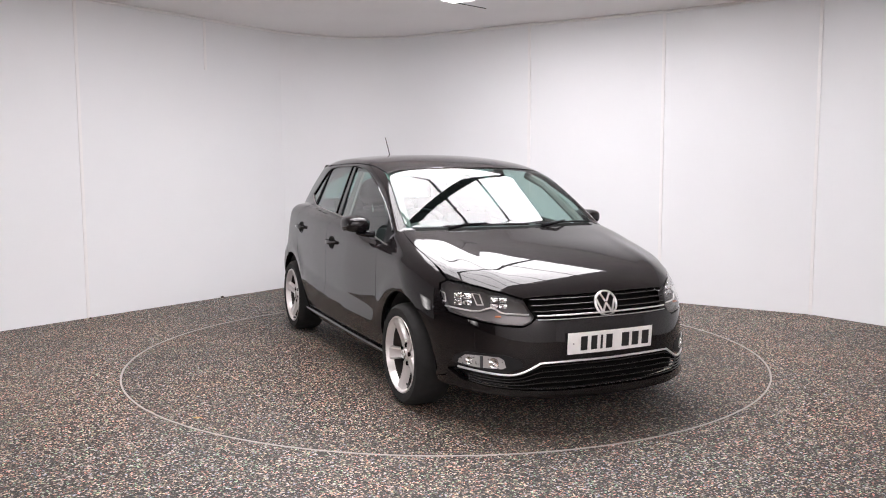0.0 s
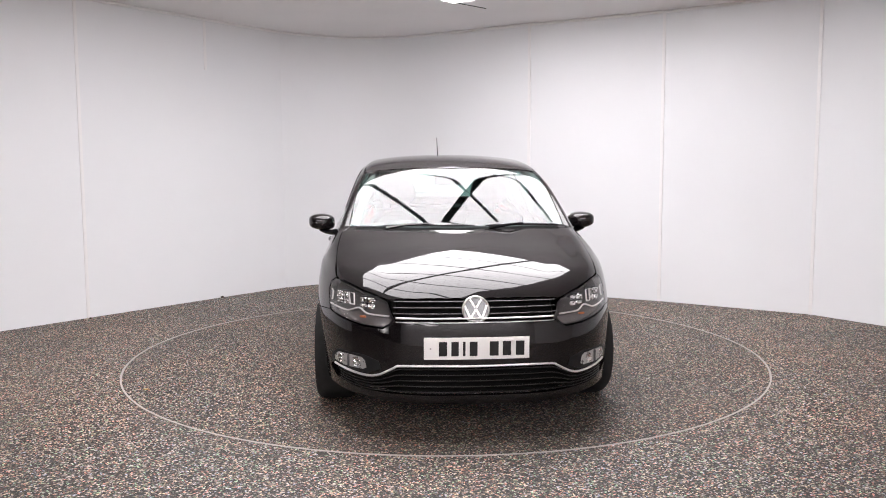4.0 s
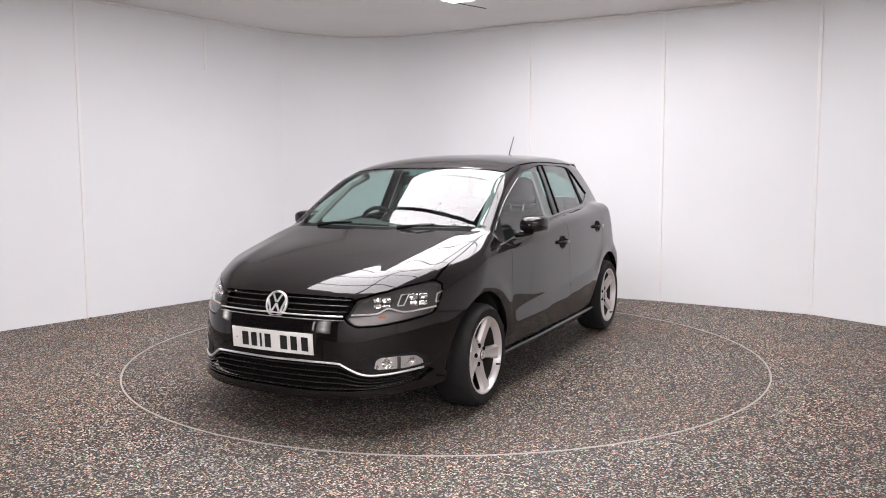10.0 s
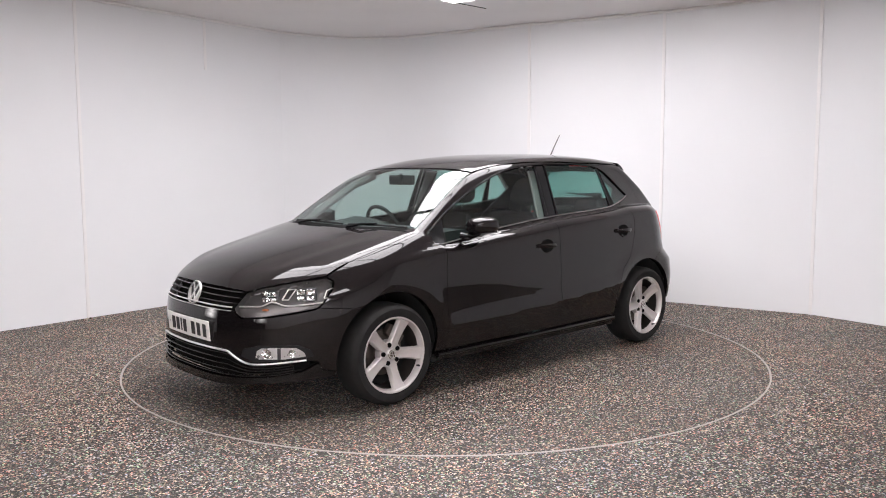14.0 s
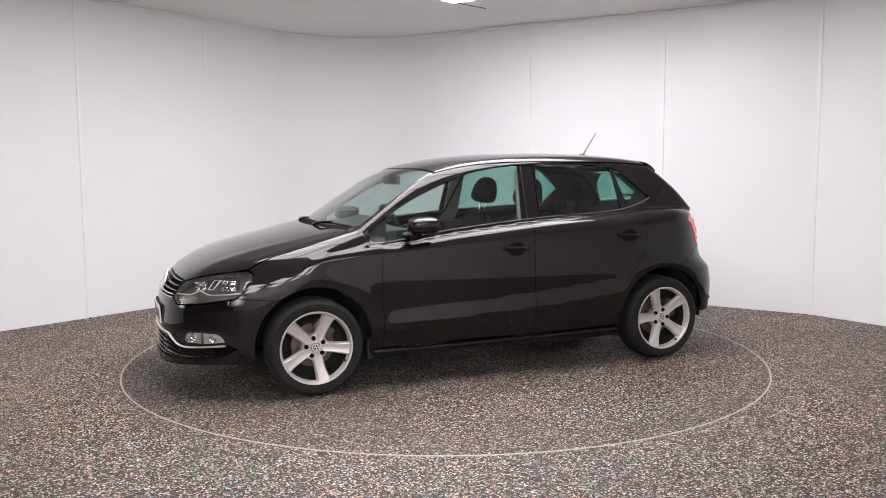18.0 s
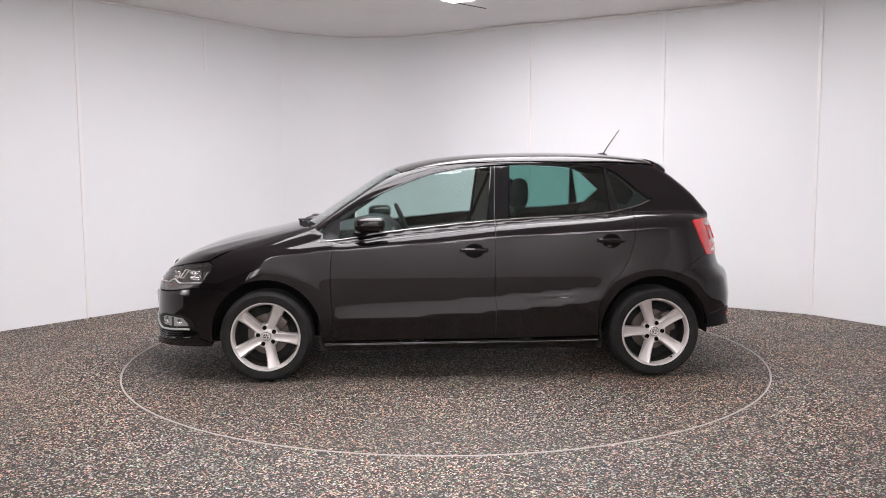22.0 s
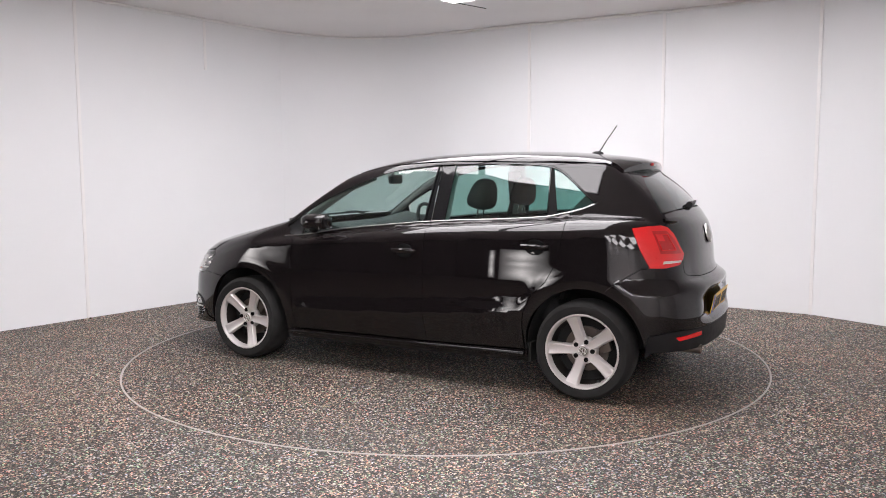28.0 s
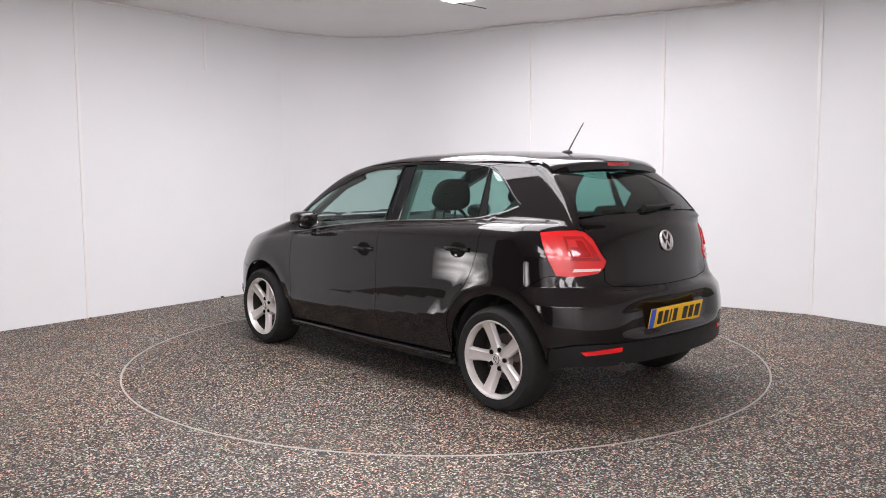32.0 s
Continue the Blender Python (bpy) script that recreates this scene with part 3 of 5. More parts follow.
    if np.dot(np.cross(p1 - p0, p2 - p0), norms[faces[0][0]]) < 0:
        faces = [f[::-1] for f in faces]
    me = bpy.data.meshes.new(name)
    me.from_pydata(verts, [], faces)
    me.materials.append(material)
    me.polygons.foreach_set("use_smooth", [True] * len(me.polygons))
    me.validate()
    if len(me.vertices) == len(norms):
        me.normals_split_custom_set_from_vertices(norms)
    me.update()
    ob = new(name, me)
    ob.parent = parent
    if label:
        tagged(ob, label)
    return ob


def arc(cx, cz, r, a0, a1, n=16):
    return [(cx + r * math.cos(radians(a0 + (a1 - a0) * i / n)), cz + r * math.sin(radians(a0 + (a1 - a0) * i / n))) for i in range(n + 1)]


car = new("car")
tagged(car, "black five-door hatchback car with silver alloy wheels on a turntable", "car")
TOP, NOSE, TAIL = (0, 0, -1), ("front", 1.0), ("rear", -1.0)
GAP = 0.0017


def both(half):
    """A half outline, from the middle out and back, with its mirror image."""
    return list(half) + [(p[0], -p[1], p[2]) for p in reversed(half) if abs(p[1]) > 1e-4]


def nose_line(*pairs):
    return [tuple(p) for p in drop([(2.3, y, z) for y, z in pairs], (-1, 0, 0))]


def tail_line(*pairs):
    return [tuple(p) for p in drop([(-2.2, y, z) for y, z in pairs], (1, 0, 0))]


def top_line(*pairs):
    return [tuple(p) for p in drop([(x, y, 1.7) for x, y in pairs], (0, 0, -1))]


def side_line(*pairs):
    return [tuple(p) for p in drop([(x, 1.1, z) for x, z in pairs], (0, -1, 0))]


def flip(pts, s):
    return [(p[0], p[1] * s, p[2]) for p in pts]


# -- bonnet, screens, roof --
HOOD_FRONT = [(1.962, 0.0), (1.960, 0.15), (1.950, 0.30), (1.930, 0.43)]
HOOD_SIDE = [(1.903, 0.472), (1.826, 0.556), (1.733, 0.629), (1.658, 0.678), (1.600, 0.707), (1.45, 0.718), (1.25, 0.722), (1.05, 0.715), (0.975, 0.703)]
hood = panel("bonnet", both(top_line(*HOOD_FRONT, *HOOD_SIDE, (1.020, 0.60), (1.066, 0.40), (1.096, 0.20), (1.106, 0.0))), TOP, PAINT, car, inset=GAP, size=0.03)
SCREEN_TOP = [(0.404, 0.588), (0.445, 0.30), (0.462, 0.0)]
screen = panel("windscreen", both([tuple(on_top(x, y)) for x, y in [(1.034, 0.0), (1.018, 0.25), (0.978, 0.45), (0.925, 0.664), (0.72, 0.640), (0.56, 0.614)] + SCREEN_TOP]),
               (-0.5, 0, -0.85), SCREEN, car, depth=0.004, size=0.028, label="tinted windscreen with the ceiling lights mirrored in it")
roof = panel("roof", both(top_line((0.445, 0.0), (0.428, 0.30), (0.386, 0.582), (0.2, 0.580), (-0.3, 0.566), (-0.8, 0.545), (-1.2, 0.515), (-1.300, 0.500), (-1.305, 0.3), (-1.310, 0.0))),
             TOP, PAINT, car, inset=GAP, size=0.035)

# -- side window edges: front to rear along the top and along the sill --
WIN_TOP = [(0.905, 0.945), (0.76, 1.048), (0.60, 1.138), (0.345, 1.248), (0.18, 1.305), (-0.006, 1.340), (-0.225, 1.360), (-0.33, 1.364), (-0.59, 1.366), (-0.80, 1.358), (-0.94, 1.344),
           (-1.02, 1.313), (-1.11, 1.243), (-1.20, 1.165), (-1.250, 1.128)]
win_top = spline(*sorted(WIN_TOP))
win_low = spline((-1.25, 1.122), (-1.15, 1.083), (-1.067, 1.063), (-0.965, 1.043), (-0.307, 1.005), (-0.178, 0.996), (0.20, 0.962), (0.541, 0.922), (0.762, 0.886), (0.92, 0.875))


def span(fn, a, b, n=10, off=0.0):
    return [(a + (b - a) * i / n, float(fn(a + (b - a) * i / n)) + off) for i in range(n + 1)]


def window_outline(a, b, lean=0.0, inset=0.0):
    """From x = a (front) to b (rear); lean moves the upper ends back."""
    return side_line(*span(win_low, a, b, 10, inset), *span(win_top, b - lean, a - lean, 12, -inset))


FRONT_ARCH, REAR_ARCH, ARCH_R = (1.235, 0.298), (-1.235, 0.300), 0.346
SEAM = [(1.668, 0.592), (1.62, 0.5885), (1.563, 0.584), (1.50, 0.578), (1.452, 0.573)]
REAR_SEAM = [(-1.545 + 0.173 * k / 6, 0.765 - 0.117 * k / 6 + 0.012 * k / 6 * (1 - k / 6)) for k in range(7)]
DOOR_FRONT = [(0.818, 0.90), (0.815, 0.84), (0.826, 0.70), (0.828, 0.60), (0.818, 0.45), (0.812, 0.245)]
DOOR_MID = [(-0.215, 0.25), (-0.209, 0.55), (-0.209, 0.75), (-0.214, 0.99)]
DOOR_REAR = [(-1.105, 1.045), (-1.107, 0.98), (-1.095, 0.873), (-1.06, 0.76), (-1.01, 0.67), (-0.93, 0.595), (-0.885, 0.50), (-0.868, 0.42), (-0.874, 0.26)]
CARD = TRIMDARK


def window_piece(name, pts, s, material, parent, lift=-0.004, depth=0.004, label=""):
    return panel(name, flip(pts, s), (0, -s, 0), material, parent, lift=lift, depth=depth, size=0.05, label=label)


def handle(parent, x, z, s):
    """A pull handle over a shallow dish, near-black for the recess's shade."""
    p = on_side(x, z, s)
    n = gradient(np.array([p]))[0]
    cup = lathe([(0.062, -0.004), (0.061, 0.0030), (0.056, 0.0040), (0.040, 0.0030), (0.0, 0.0025)], 32)
    cu = part("handle_cup", cup, RECESS, parent, "shallow dish coloured near-black for the recess's shade")
    cu.matrix_world = Matrix.Translation((p[0], p[1] + 0.0005 * s, p[2] - 0.004)) @ Matrix.Rotation(0 if s > 0 else math.pi, 4, "Z") @ Matrix.Diagonal((1, 1, 0.72, 1))
    # glossy lip added to catch a bright arc below the cup
    lip = [(p[0] + 0.060 * math.cos(radians(a)), float(on_side(p[0] + 0.060 * math.cos(radians(a)), p[2] - 0.004 + 0.043 * math.sin(radians(a)), s)[1]) + 0.001 * s, p[2] - 0.004 + 0.043 * math.sin(radians(a))) for a in range(190, 351, 16)]
    part("cup_glint", tube(lip, 0.0035, 6), GLOSS, parent)
    bm = bmesh.new()
    path = [(-0.088, 0.004), (-0.078, 0.020), (-0.05, 0.033), (0, 0.038), (0.05, 0.035), (0.082, 0.024), (0.092, 0.004)]
    rings = []
    for u, w in path:
        h = 0.0135 if abs(u) < 0.08 else 0.0115
        rings.append([bm.verts.new((p[0] + u, p[1] + s * (w + dy), p[2] + dz + 0.02 * u * 0.4)) for dy, dz in ((-0.007, -h), (0.0, -h), (0.005, -h * 0.4), (0.005, h * 0.5), (0.0, h), (-0.007, h))])
    for a, b in zip(rings, rings[1:]):
        for i in range(6):
            bm.faces.new((a[i], a[(i + 1) % 6], b[(i + 1) % 6], b[i]))
    bm.faces.new(rings[0])
    bm.faces.new(rings[-1][::-1])
    part("door_handle", bm, PAINT, parent)


for s in (1, -1):
    way, slant = (0, -s, 0), (0, -0.84 * s, -0.54)
    # fender with its wheel arch
    fender = side_line((1.570, 0.730), (1.586, 0.691), (1.636, 0.624), *SEAM) + side_line(*[(x, z) for x, z in arc(*FRONT_ARCH, ARCH_R, 52, 190, 26)]) \
        + side_line((0.895, 0.205), (0.812, 0.205), *DOOR_FRONT[::-1], (0.85, 0.915)) + top_line((0.975, 0.703), (1.05, 0.715), (1.25, 0.722), (1.45, 0.718), (1.597, 0.711))
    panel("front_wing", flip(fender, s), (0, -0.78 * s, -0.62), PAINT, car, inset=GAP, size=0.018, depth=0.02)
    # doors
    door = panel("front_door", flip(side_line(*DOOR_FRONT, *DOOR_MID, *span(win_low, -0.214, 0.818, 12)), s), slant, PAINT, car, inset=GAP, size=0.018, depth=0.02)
    panel("inner_card", flip(side_line((0.80, 0.88), (0.80, 0.31), (-0.20, 0.31), (-0.20, 0.98)), s), way, CARD, door, lift=-0.07, size=0.08)
    handle(door, -0.075, 0.822, s)
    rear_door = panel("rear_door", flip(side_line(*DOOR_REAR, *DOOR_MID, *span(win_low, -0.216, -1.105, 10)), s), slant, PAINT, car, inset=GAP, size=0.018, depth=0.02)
    panel("inner_card", flip(side_line((-0.22, 0.98), (-0.22, 0.31), (-0.85, 0.31), (-0.90, 0.60), (-1.09, 0.90), (-1.09, 1.03)), s), way, CARD, rear_door, lift=-0.07, size=0.08)
    handle(rear_door, -0.945, 0.877, s)
    # glass and frames
    window_piece("mirror_triangle", side_line(*span(win_low, 0.895, 0.775, 3), *span(win_top, 0.765, 0.895, 4, -0.01)), s, PLASTIC, door)
    window_piece("door_window", side_line(*span(win_low, 0.762, -0.170, 10), *span(win_top, -0.205, 0.755, 14, -0.012)), s, GLASS, door, label="side window with a faint green tint")
    window_piece("pillar_cover", side_line(*span(win_low, -0.170, -0.208, 2), *span(win_top, -0.224, -0.205, 2, -0.004)), s, GLOSS, door)
    window_piece("pillar_cover", side_line(*span(win_low, -0.214, -0.300, 2), *span(win_top, -0.318, -0.230, 2, -0.004)), s, GLOSS, rear_door)
    window_piece("door_window", side_line(*span(win_low, -0.300, -0.965, 8), *span(win_top, -0.945, -0.318, 8, -0.012)), s, PRIVACY, rear_door, label="dark green tinted rear side window")
    window_piece("window_divider", side_line(*span(win_low, -0.965, -1.03, 3), *span(win_top, -0.965, -0.945, 2, -0.008)), s, SEAL, rear_door, lift=0.001)
    window_piece("quarter_window", side_line(*span(win_low, -1.03, -1.235, 6, 0.004), *span(win_top, -1.235, -0.965, 8, -0.010)), s, PRIVACY, rear_door, label="small dark triangular rear window")
    for a, b, owner in ((0.90, -0.205, door), (-0.216, -1.24, rear_door)):
        line = [on_side(x, z, s) + np.array((0, 0.003 * s, 0)) for x, z in span(win_low, a, b, 16, 0.003)]
        part("sill_strip", tube(line, 0.0038, 6), SATIN, owner, "thin bright strip under the window")
    top_run = [on_side(x, z, s) + np.array((0, 0.001 * s, 0.001)) for x, z in span(win_top, 0.88, -1.245, 40, -0.006)]
    part("window_seal", tube(top_run, 0.006, 6), GLOSS, car)
    for low_x, top_x, owner in ((-0.166, -0.203, door), (-0.304, -0.320, rear_door), (-0.968, -0.948, rear_door)):
        ends = [(low_x, float(win_low(low_x)) + 0.006), (top_x, float(win_top(top_x)) - 0.014)]
        upright = [on_side(ends[0][0] + (ends[1][0] - ends[0][0]) * k / 6, ends[0][1] + (ends[1][1] - ends[0][1]) * k / 6, s) for k in range(7)]
        part("window_frame", tube(upright, 0.005, 6), GLOSS, owner)
    # pillar and roof rail
    rail = side_line((0.965, 0.895), (0.905, 0.905), *span(win_top, 0.90, -0.94, 26, 0.001)) \
        + top_line((-1.05, 0.535), (-0.8, 0.548), (-0.3, 0.569), (0.2, 0.583), (0.392, 0.592), (0.56, 0.619), (0.72, 0.645), (0.925, 0.669), (0.975, 0.70))
    panel("roof_rail", flip(rail, s), (0, -0.72 * s, -0.69), PAINT, car, inset=GAP * 0.6, size=0.018)
    corner = side_line((1.03, 0.86), (0.905, 0.875), (0.905, 0.93)) + top_line((0.90, 0.662), (0.97, 0.62), (1.05, 0.66))
    panel("wing_corner", flip(corner, s), (0, -0.72 * s, -0.69), PAINT, car, lift=-0.004, size=0.025, depth=0.01)
    # quarter panel
    quarter = side_line((-1.105, 1.058), *span(win_low, -1.12, -1.25, 4, -0.002), *span(win_top, -1.255, -0.94, 10, 0.001)) \
        + top_line((-1.05, 0.537), (-1.2, 0.518), (-1.345, 0.498)) + side_line((-1.435, 1.285), (-1.53, 1.185), (-1.60, 1.09), (-1.635, 1.02), (-1.615, 1.005), (-1.56, 1.003), (-1.487, 0.995), (-1.535, 0.88), (-1.588, 0.772), *REAR_SEAM) \
        + side_line(*arc(*REAR_ARCH, ARCH_R, 110, 0, 22)) + side_line((-0.880, 0.30), *DOOR_REAR[::-1][1:])
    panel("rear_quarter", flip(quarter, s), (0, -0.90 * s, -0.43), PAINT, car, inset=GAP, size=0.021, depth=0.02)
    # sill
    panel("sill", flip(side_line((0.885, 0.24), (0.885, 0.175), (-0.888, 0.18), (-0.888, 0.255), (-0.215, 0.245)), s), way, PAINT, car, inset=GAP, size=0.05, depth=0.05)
    strip_line = [on_side(x, 0.226 - 0.008 * x, s) + np.array((0, 0.010 * s, 0)) for x in np.linspace(0.87, -0.87, 20)]
    part("sill_edge", tube(strip_line, 0.016, 12), PAINT, car)

# -- nose --
CHROME_LINE = [(0.0, 0.363), (0.20, 0.365), (0.375, 0.361), (0.405, 0.351), (0.441, 0.331), (0.482, 0.310), (0.533, 0.299), (0.612, 0.304), (0.713, 0.318)]
LAMP_LOW = [(0.404, 0.580), (0.427, 0.558), (0.464, 0.538), (0.56, 0.543), (0.644, 0.558), (0.727, 0.582)]
bumper_half = nose_line((0.0, 0.582), (0.25, 0.581), (0.385, 0.581), *LAMP_LOW) + side_line(*SEAM) \
    + side_line(*arc(*FRONT_ARCH, ARCH_R, 52, -10, 12)) + side_line((1.66, 0.262)) + nose_line((0.738, 0.302), *CHROME_LINE[::-1])
front_bumper = panel("front_bumper", both(bumper_half), NOSE, PAINT, car, inset=GAP, size=0.03, depth=0.03)
GRILLE_LOW = [(0.0, 0.219), (0.235, 0.218), (0.437, 0.222), (0.60, 0.233), (0.70, 0.256)]
lip_half = nose_line(*GRILLE_LOW, (0.722, 0.280), (0.738, 0.297)) + side_line((1.66, 0.258), (1.582, 0.240), (1.590, 0.216)) + nose_line((0.735, 0.211), (0.66, 0.203), (0.566, 0.197), (0.374, 0.189), (0.2, 0.187), (0.0, 0.187))
panel("front_lip", both(lip_half), NOSE, PAINT, front_bumper, lift=0.004, inset=GAP, size=0.018, depth=0.03, shape=lambda w: 0.016 * np.clip((0.232 - w[:, 2]) / 0.045, 0, 1) ** 2)
panel("lower_grille", both(nose_line(*[(y, z - 0.004) for y, z in CHROME_LINE], (0.722, 0.28), *GRILLE_LOW[::-1])), NOSE, RECESS, front_bumper, lift=-0.050, size=0.03)
low_edge, high_edge = spline(*GRILLE_LOW), spline(*CHROME_LINE)
for k in range(5):
    f = (k + 0.45) / 5.1
    bar = [on_nose(y, float(low_edge(abs(y))) * (1 - f) + float(high_edge(abs(y))) * f) + np.array((-0.006, 0, 0)) for y in np.linspace(-0.675, 0.675, 60)]
    part("grille_slat", tube(bar, 0.0105, 12, 0.42), SLAT, front_bumper)
chrome_run = [on_nose(y, z) + np.array((0.004, 0, 0)) for y, z in curve_through([(-y, z) for y, z in CHROME_LINE[:0:-1]] + CHROME_LINE, 3)]
part("chrome_strip", tube(chrome_run, 0.0058, 8), BADGE, front_bumper, "thin chrome strip across the lower bumper")

# upper grille between the lamps
panel("grille", both(nose_line((0.0, 0.702), (0.25, 0.700), (0.40, 0.690), (0.41, 0.60), (0.38, 0.586), (0.0, 0.588))), NOSE, RECESS, car, lift=-0.050, size=0.04)
for z in (0.613, 0.640, 0.667):
    bar = [on_nose(y, z) + np.array((-0.010, 0, 0)) for y in np.linspace(-0.405, 0.405, 22)]
    part("grille_slat", tube(bar, 0.0095, 12, 0.45), SLAT, car)
for z, thick in ((0.594, 0.0042), (0.575, 0.0020)):
    bar = [on_nose(y, z) + np.array((0.001, 0, 0)) for y in np.linspace(-0.395, 0.395, 22)]
    part("grille_chrome", tube(bar, thick, 8), BADGE, car, "thin chrome strip under the grille")


def badge(centre, normal, r, parent):
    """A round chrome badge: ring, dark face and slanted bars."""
    n = Vector(normal).normalized()
    up = (Vector((0, 0, 1)) - n * n.z).normalized()
    side = up.cross(n)
    m = Matrix(((side.x, n.x, up.x, centre[0]), (side.y, n.y, up.y, centre[1]), (side.z, n.z, up.z, centre[2]), (0, 0, 0, 1)))
    base = part("badge", lathe([(0, 0.004), (r * 0.84, 0.004), (r * 0.86, 0.0), (r * 0.86, -0.01)], 40), GLOSS, parent, "round chrome badge on a dark face")
    base.matrix_world = m
    rim_b = lathe([(r * 0.84, 0.0), (r * 0.85, 0.009), (r * 0.92, 0.012), (r * 0.99, 0.008), (r, 0.0)], 40)
    part("badge_ring", rim_b, BADGE, base)
    for x0, z0, x1, z1 in ((-0.42, 0.76, -0.05, 0.12), (0.42, 0.76, 0.05, 0.12), (-0.80, 0.30, -0.40, -0.70), (0.80, 0.30, 0.40, -0.70), (-0.40, -0.70, 0.0, 0.02), (0.40, -0.70, 0.0, 0.02)):
        a, b = Vector((x0 * r, 0.006, z0 * r)), Vector((x1 * r, 0.006, z1 * r))
        d = b - a
        bm = box((d.length, 0.006, r * 0.15), ((a + b) / 2)[:], 0.0015, Matrix.Rotation(-math.atan2(d.z, d.x), 4, "Y"))
        part("badge_bar", bm, BADGE, base, smooth=False)
    return base


badge(on_nose(0, 0.635) + np.array((0.006, 0, 0)), (0.95, 0, 0.31), 0.069, car)


def plate(centre, facing, tilt, material, name, label, band=False):
    """A registration plate with plain dark bars for its characters."""
    m = Matrix.Translation(centre) @ Matrix.Rotation(0 if facing > 0 else math.pi, 4, "Z") @ Matrix.Rotation(radians(tilt), 4, "Y")
    bend = 0.13 if facing > 0 else 0.0
    bm = box((0.006, 0.520, 0.111), (0, 0, 0), 0.0025)
    bmesh.ops.subdivide_edges(bm, edges=[e for e in bm.edges if abs(e.verts[0].co.y - e.verts[1].co.y) > 0.3], cuts=11)
    for v in bm.verts:
        v.co.x -= bend * v.co.y ** 2
    base = part(name, bm, material, car, label)
    base.matrix_world = m
    y = -0.187
    for k, w in enumerate((0.040, 0.036, 0.012, 0.038, 0, 0.044, 0.040, 0.046)):
        if w:
            at = y + w / 2
            part("character_bar", box((0.002, w, 0.072), (0.0040 - bend * at * at, at, -0.001), 0.0, Matrix.Rotation(-2 * bend * at, 4, "Z")), INK, base, smooth=False)
        y += (w or 0.018) + 0.021
    for k in (-1, 1):
        part("plate_screw", box((0.002, 0.008, 0.008), (0.0035 - bend * 0.052, 0.228 * k, 0), 0.001), SATIN if not band else INK, base)
    if band:
        part("blue_band", box((0.002, 0.044, 0.108), (0.0033, -0.237, 0)), BLUE, base, "blue band at the plate's end", smooth=False)
    return base


fp = on_nose(0, 0.455)
plate((float(fp[0]) + 0.009, 0, 0.452), 1, 4, WHITEPLATE, "front_number_plate", "white number plate with plain dark bars")
part("plate_holder", box((0.024, 0.40, 0.100), (float(fp[0]) - 0.010, 0, 0.452), 0.006), PLASTIC, car)

# head lamps
def between(pts, n):
    """Points with n steps between each two."""
    out = [tuple(np.array(p) + (np.array(q) - np.array(p)) * k / n) for p, q in zip(pts, pts[1:]) for k in range(n)]
    return out + [pts[-1]]


lamp_half = nose_line((0.407, 0.588), (0.428, 0.640)) + top_line(*between([(1.930, 0.436), (1.903, 0.475), (1.826, 0.559), (1.733, 0.632), (1.658, 0.681), (1.602, 0.710)], 3)) \
    + side_line((1.576, 0.730), (1.591, 0.691), (1.641, 0.624), (1.670, 0.595)) + nose_line((0.727, 0.586), (0.644, 0.562), (0.56, 0.547), (0.464, 0.542), (0.427, 0.562))
HOUSING = grained(mat("grey_lamp_housing", (0.10, 0.095, 0.095), 0.3, 0.3), 30, 0.3, 0.45, 0.02)
REFLECT = mat("lamp_reflector", (0.90, 0.90, 0.91), 0.16, 1.0)
facet = node(REFLECT, "ShaderNodeTexVoronoi", Scale=48.0)
link(REFLECT, coords(REFLECT), facet.inputs["Vector"])
bump(REFLECT, facet.outputs["Distance"], 0.45, 0.02)
TRAY = grained(mat("satin_lamp_tray", (0.17, 0.16, 0.16), 0.3, 0.6), 30, 0.3, 0.4, 0.02)
FOGSHELL = grained(mat("bright_fog_shell", (0.55, 0.54, 0.54), 0.28, 0.7), 60, 0.2, 0.4, 0.25, 0.004)
DARKHOUSE = mat("dark_lamp_housing", (0.06, 0.06, 0.065), 0.3, 0.2)
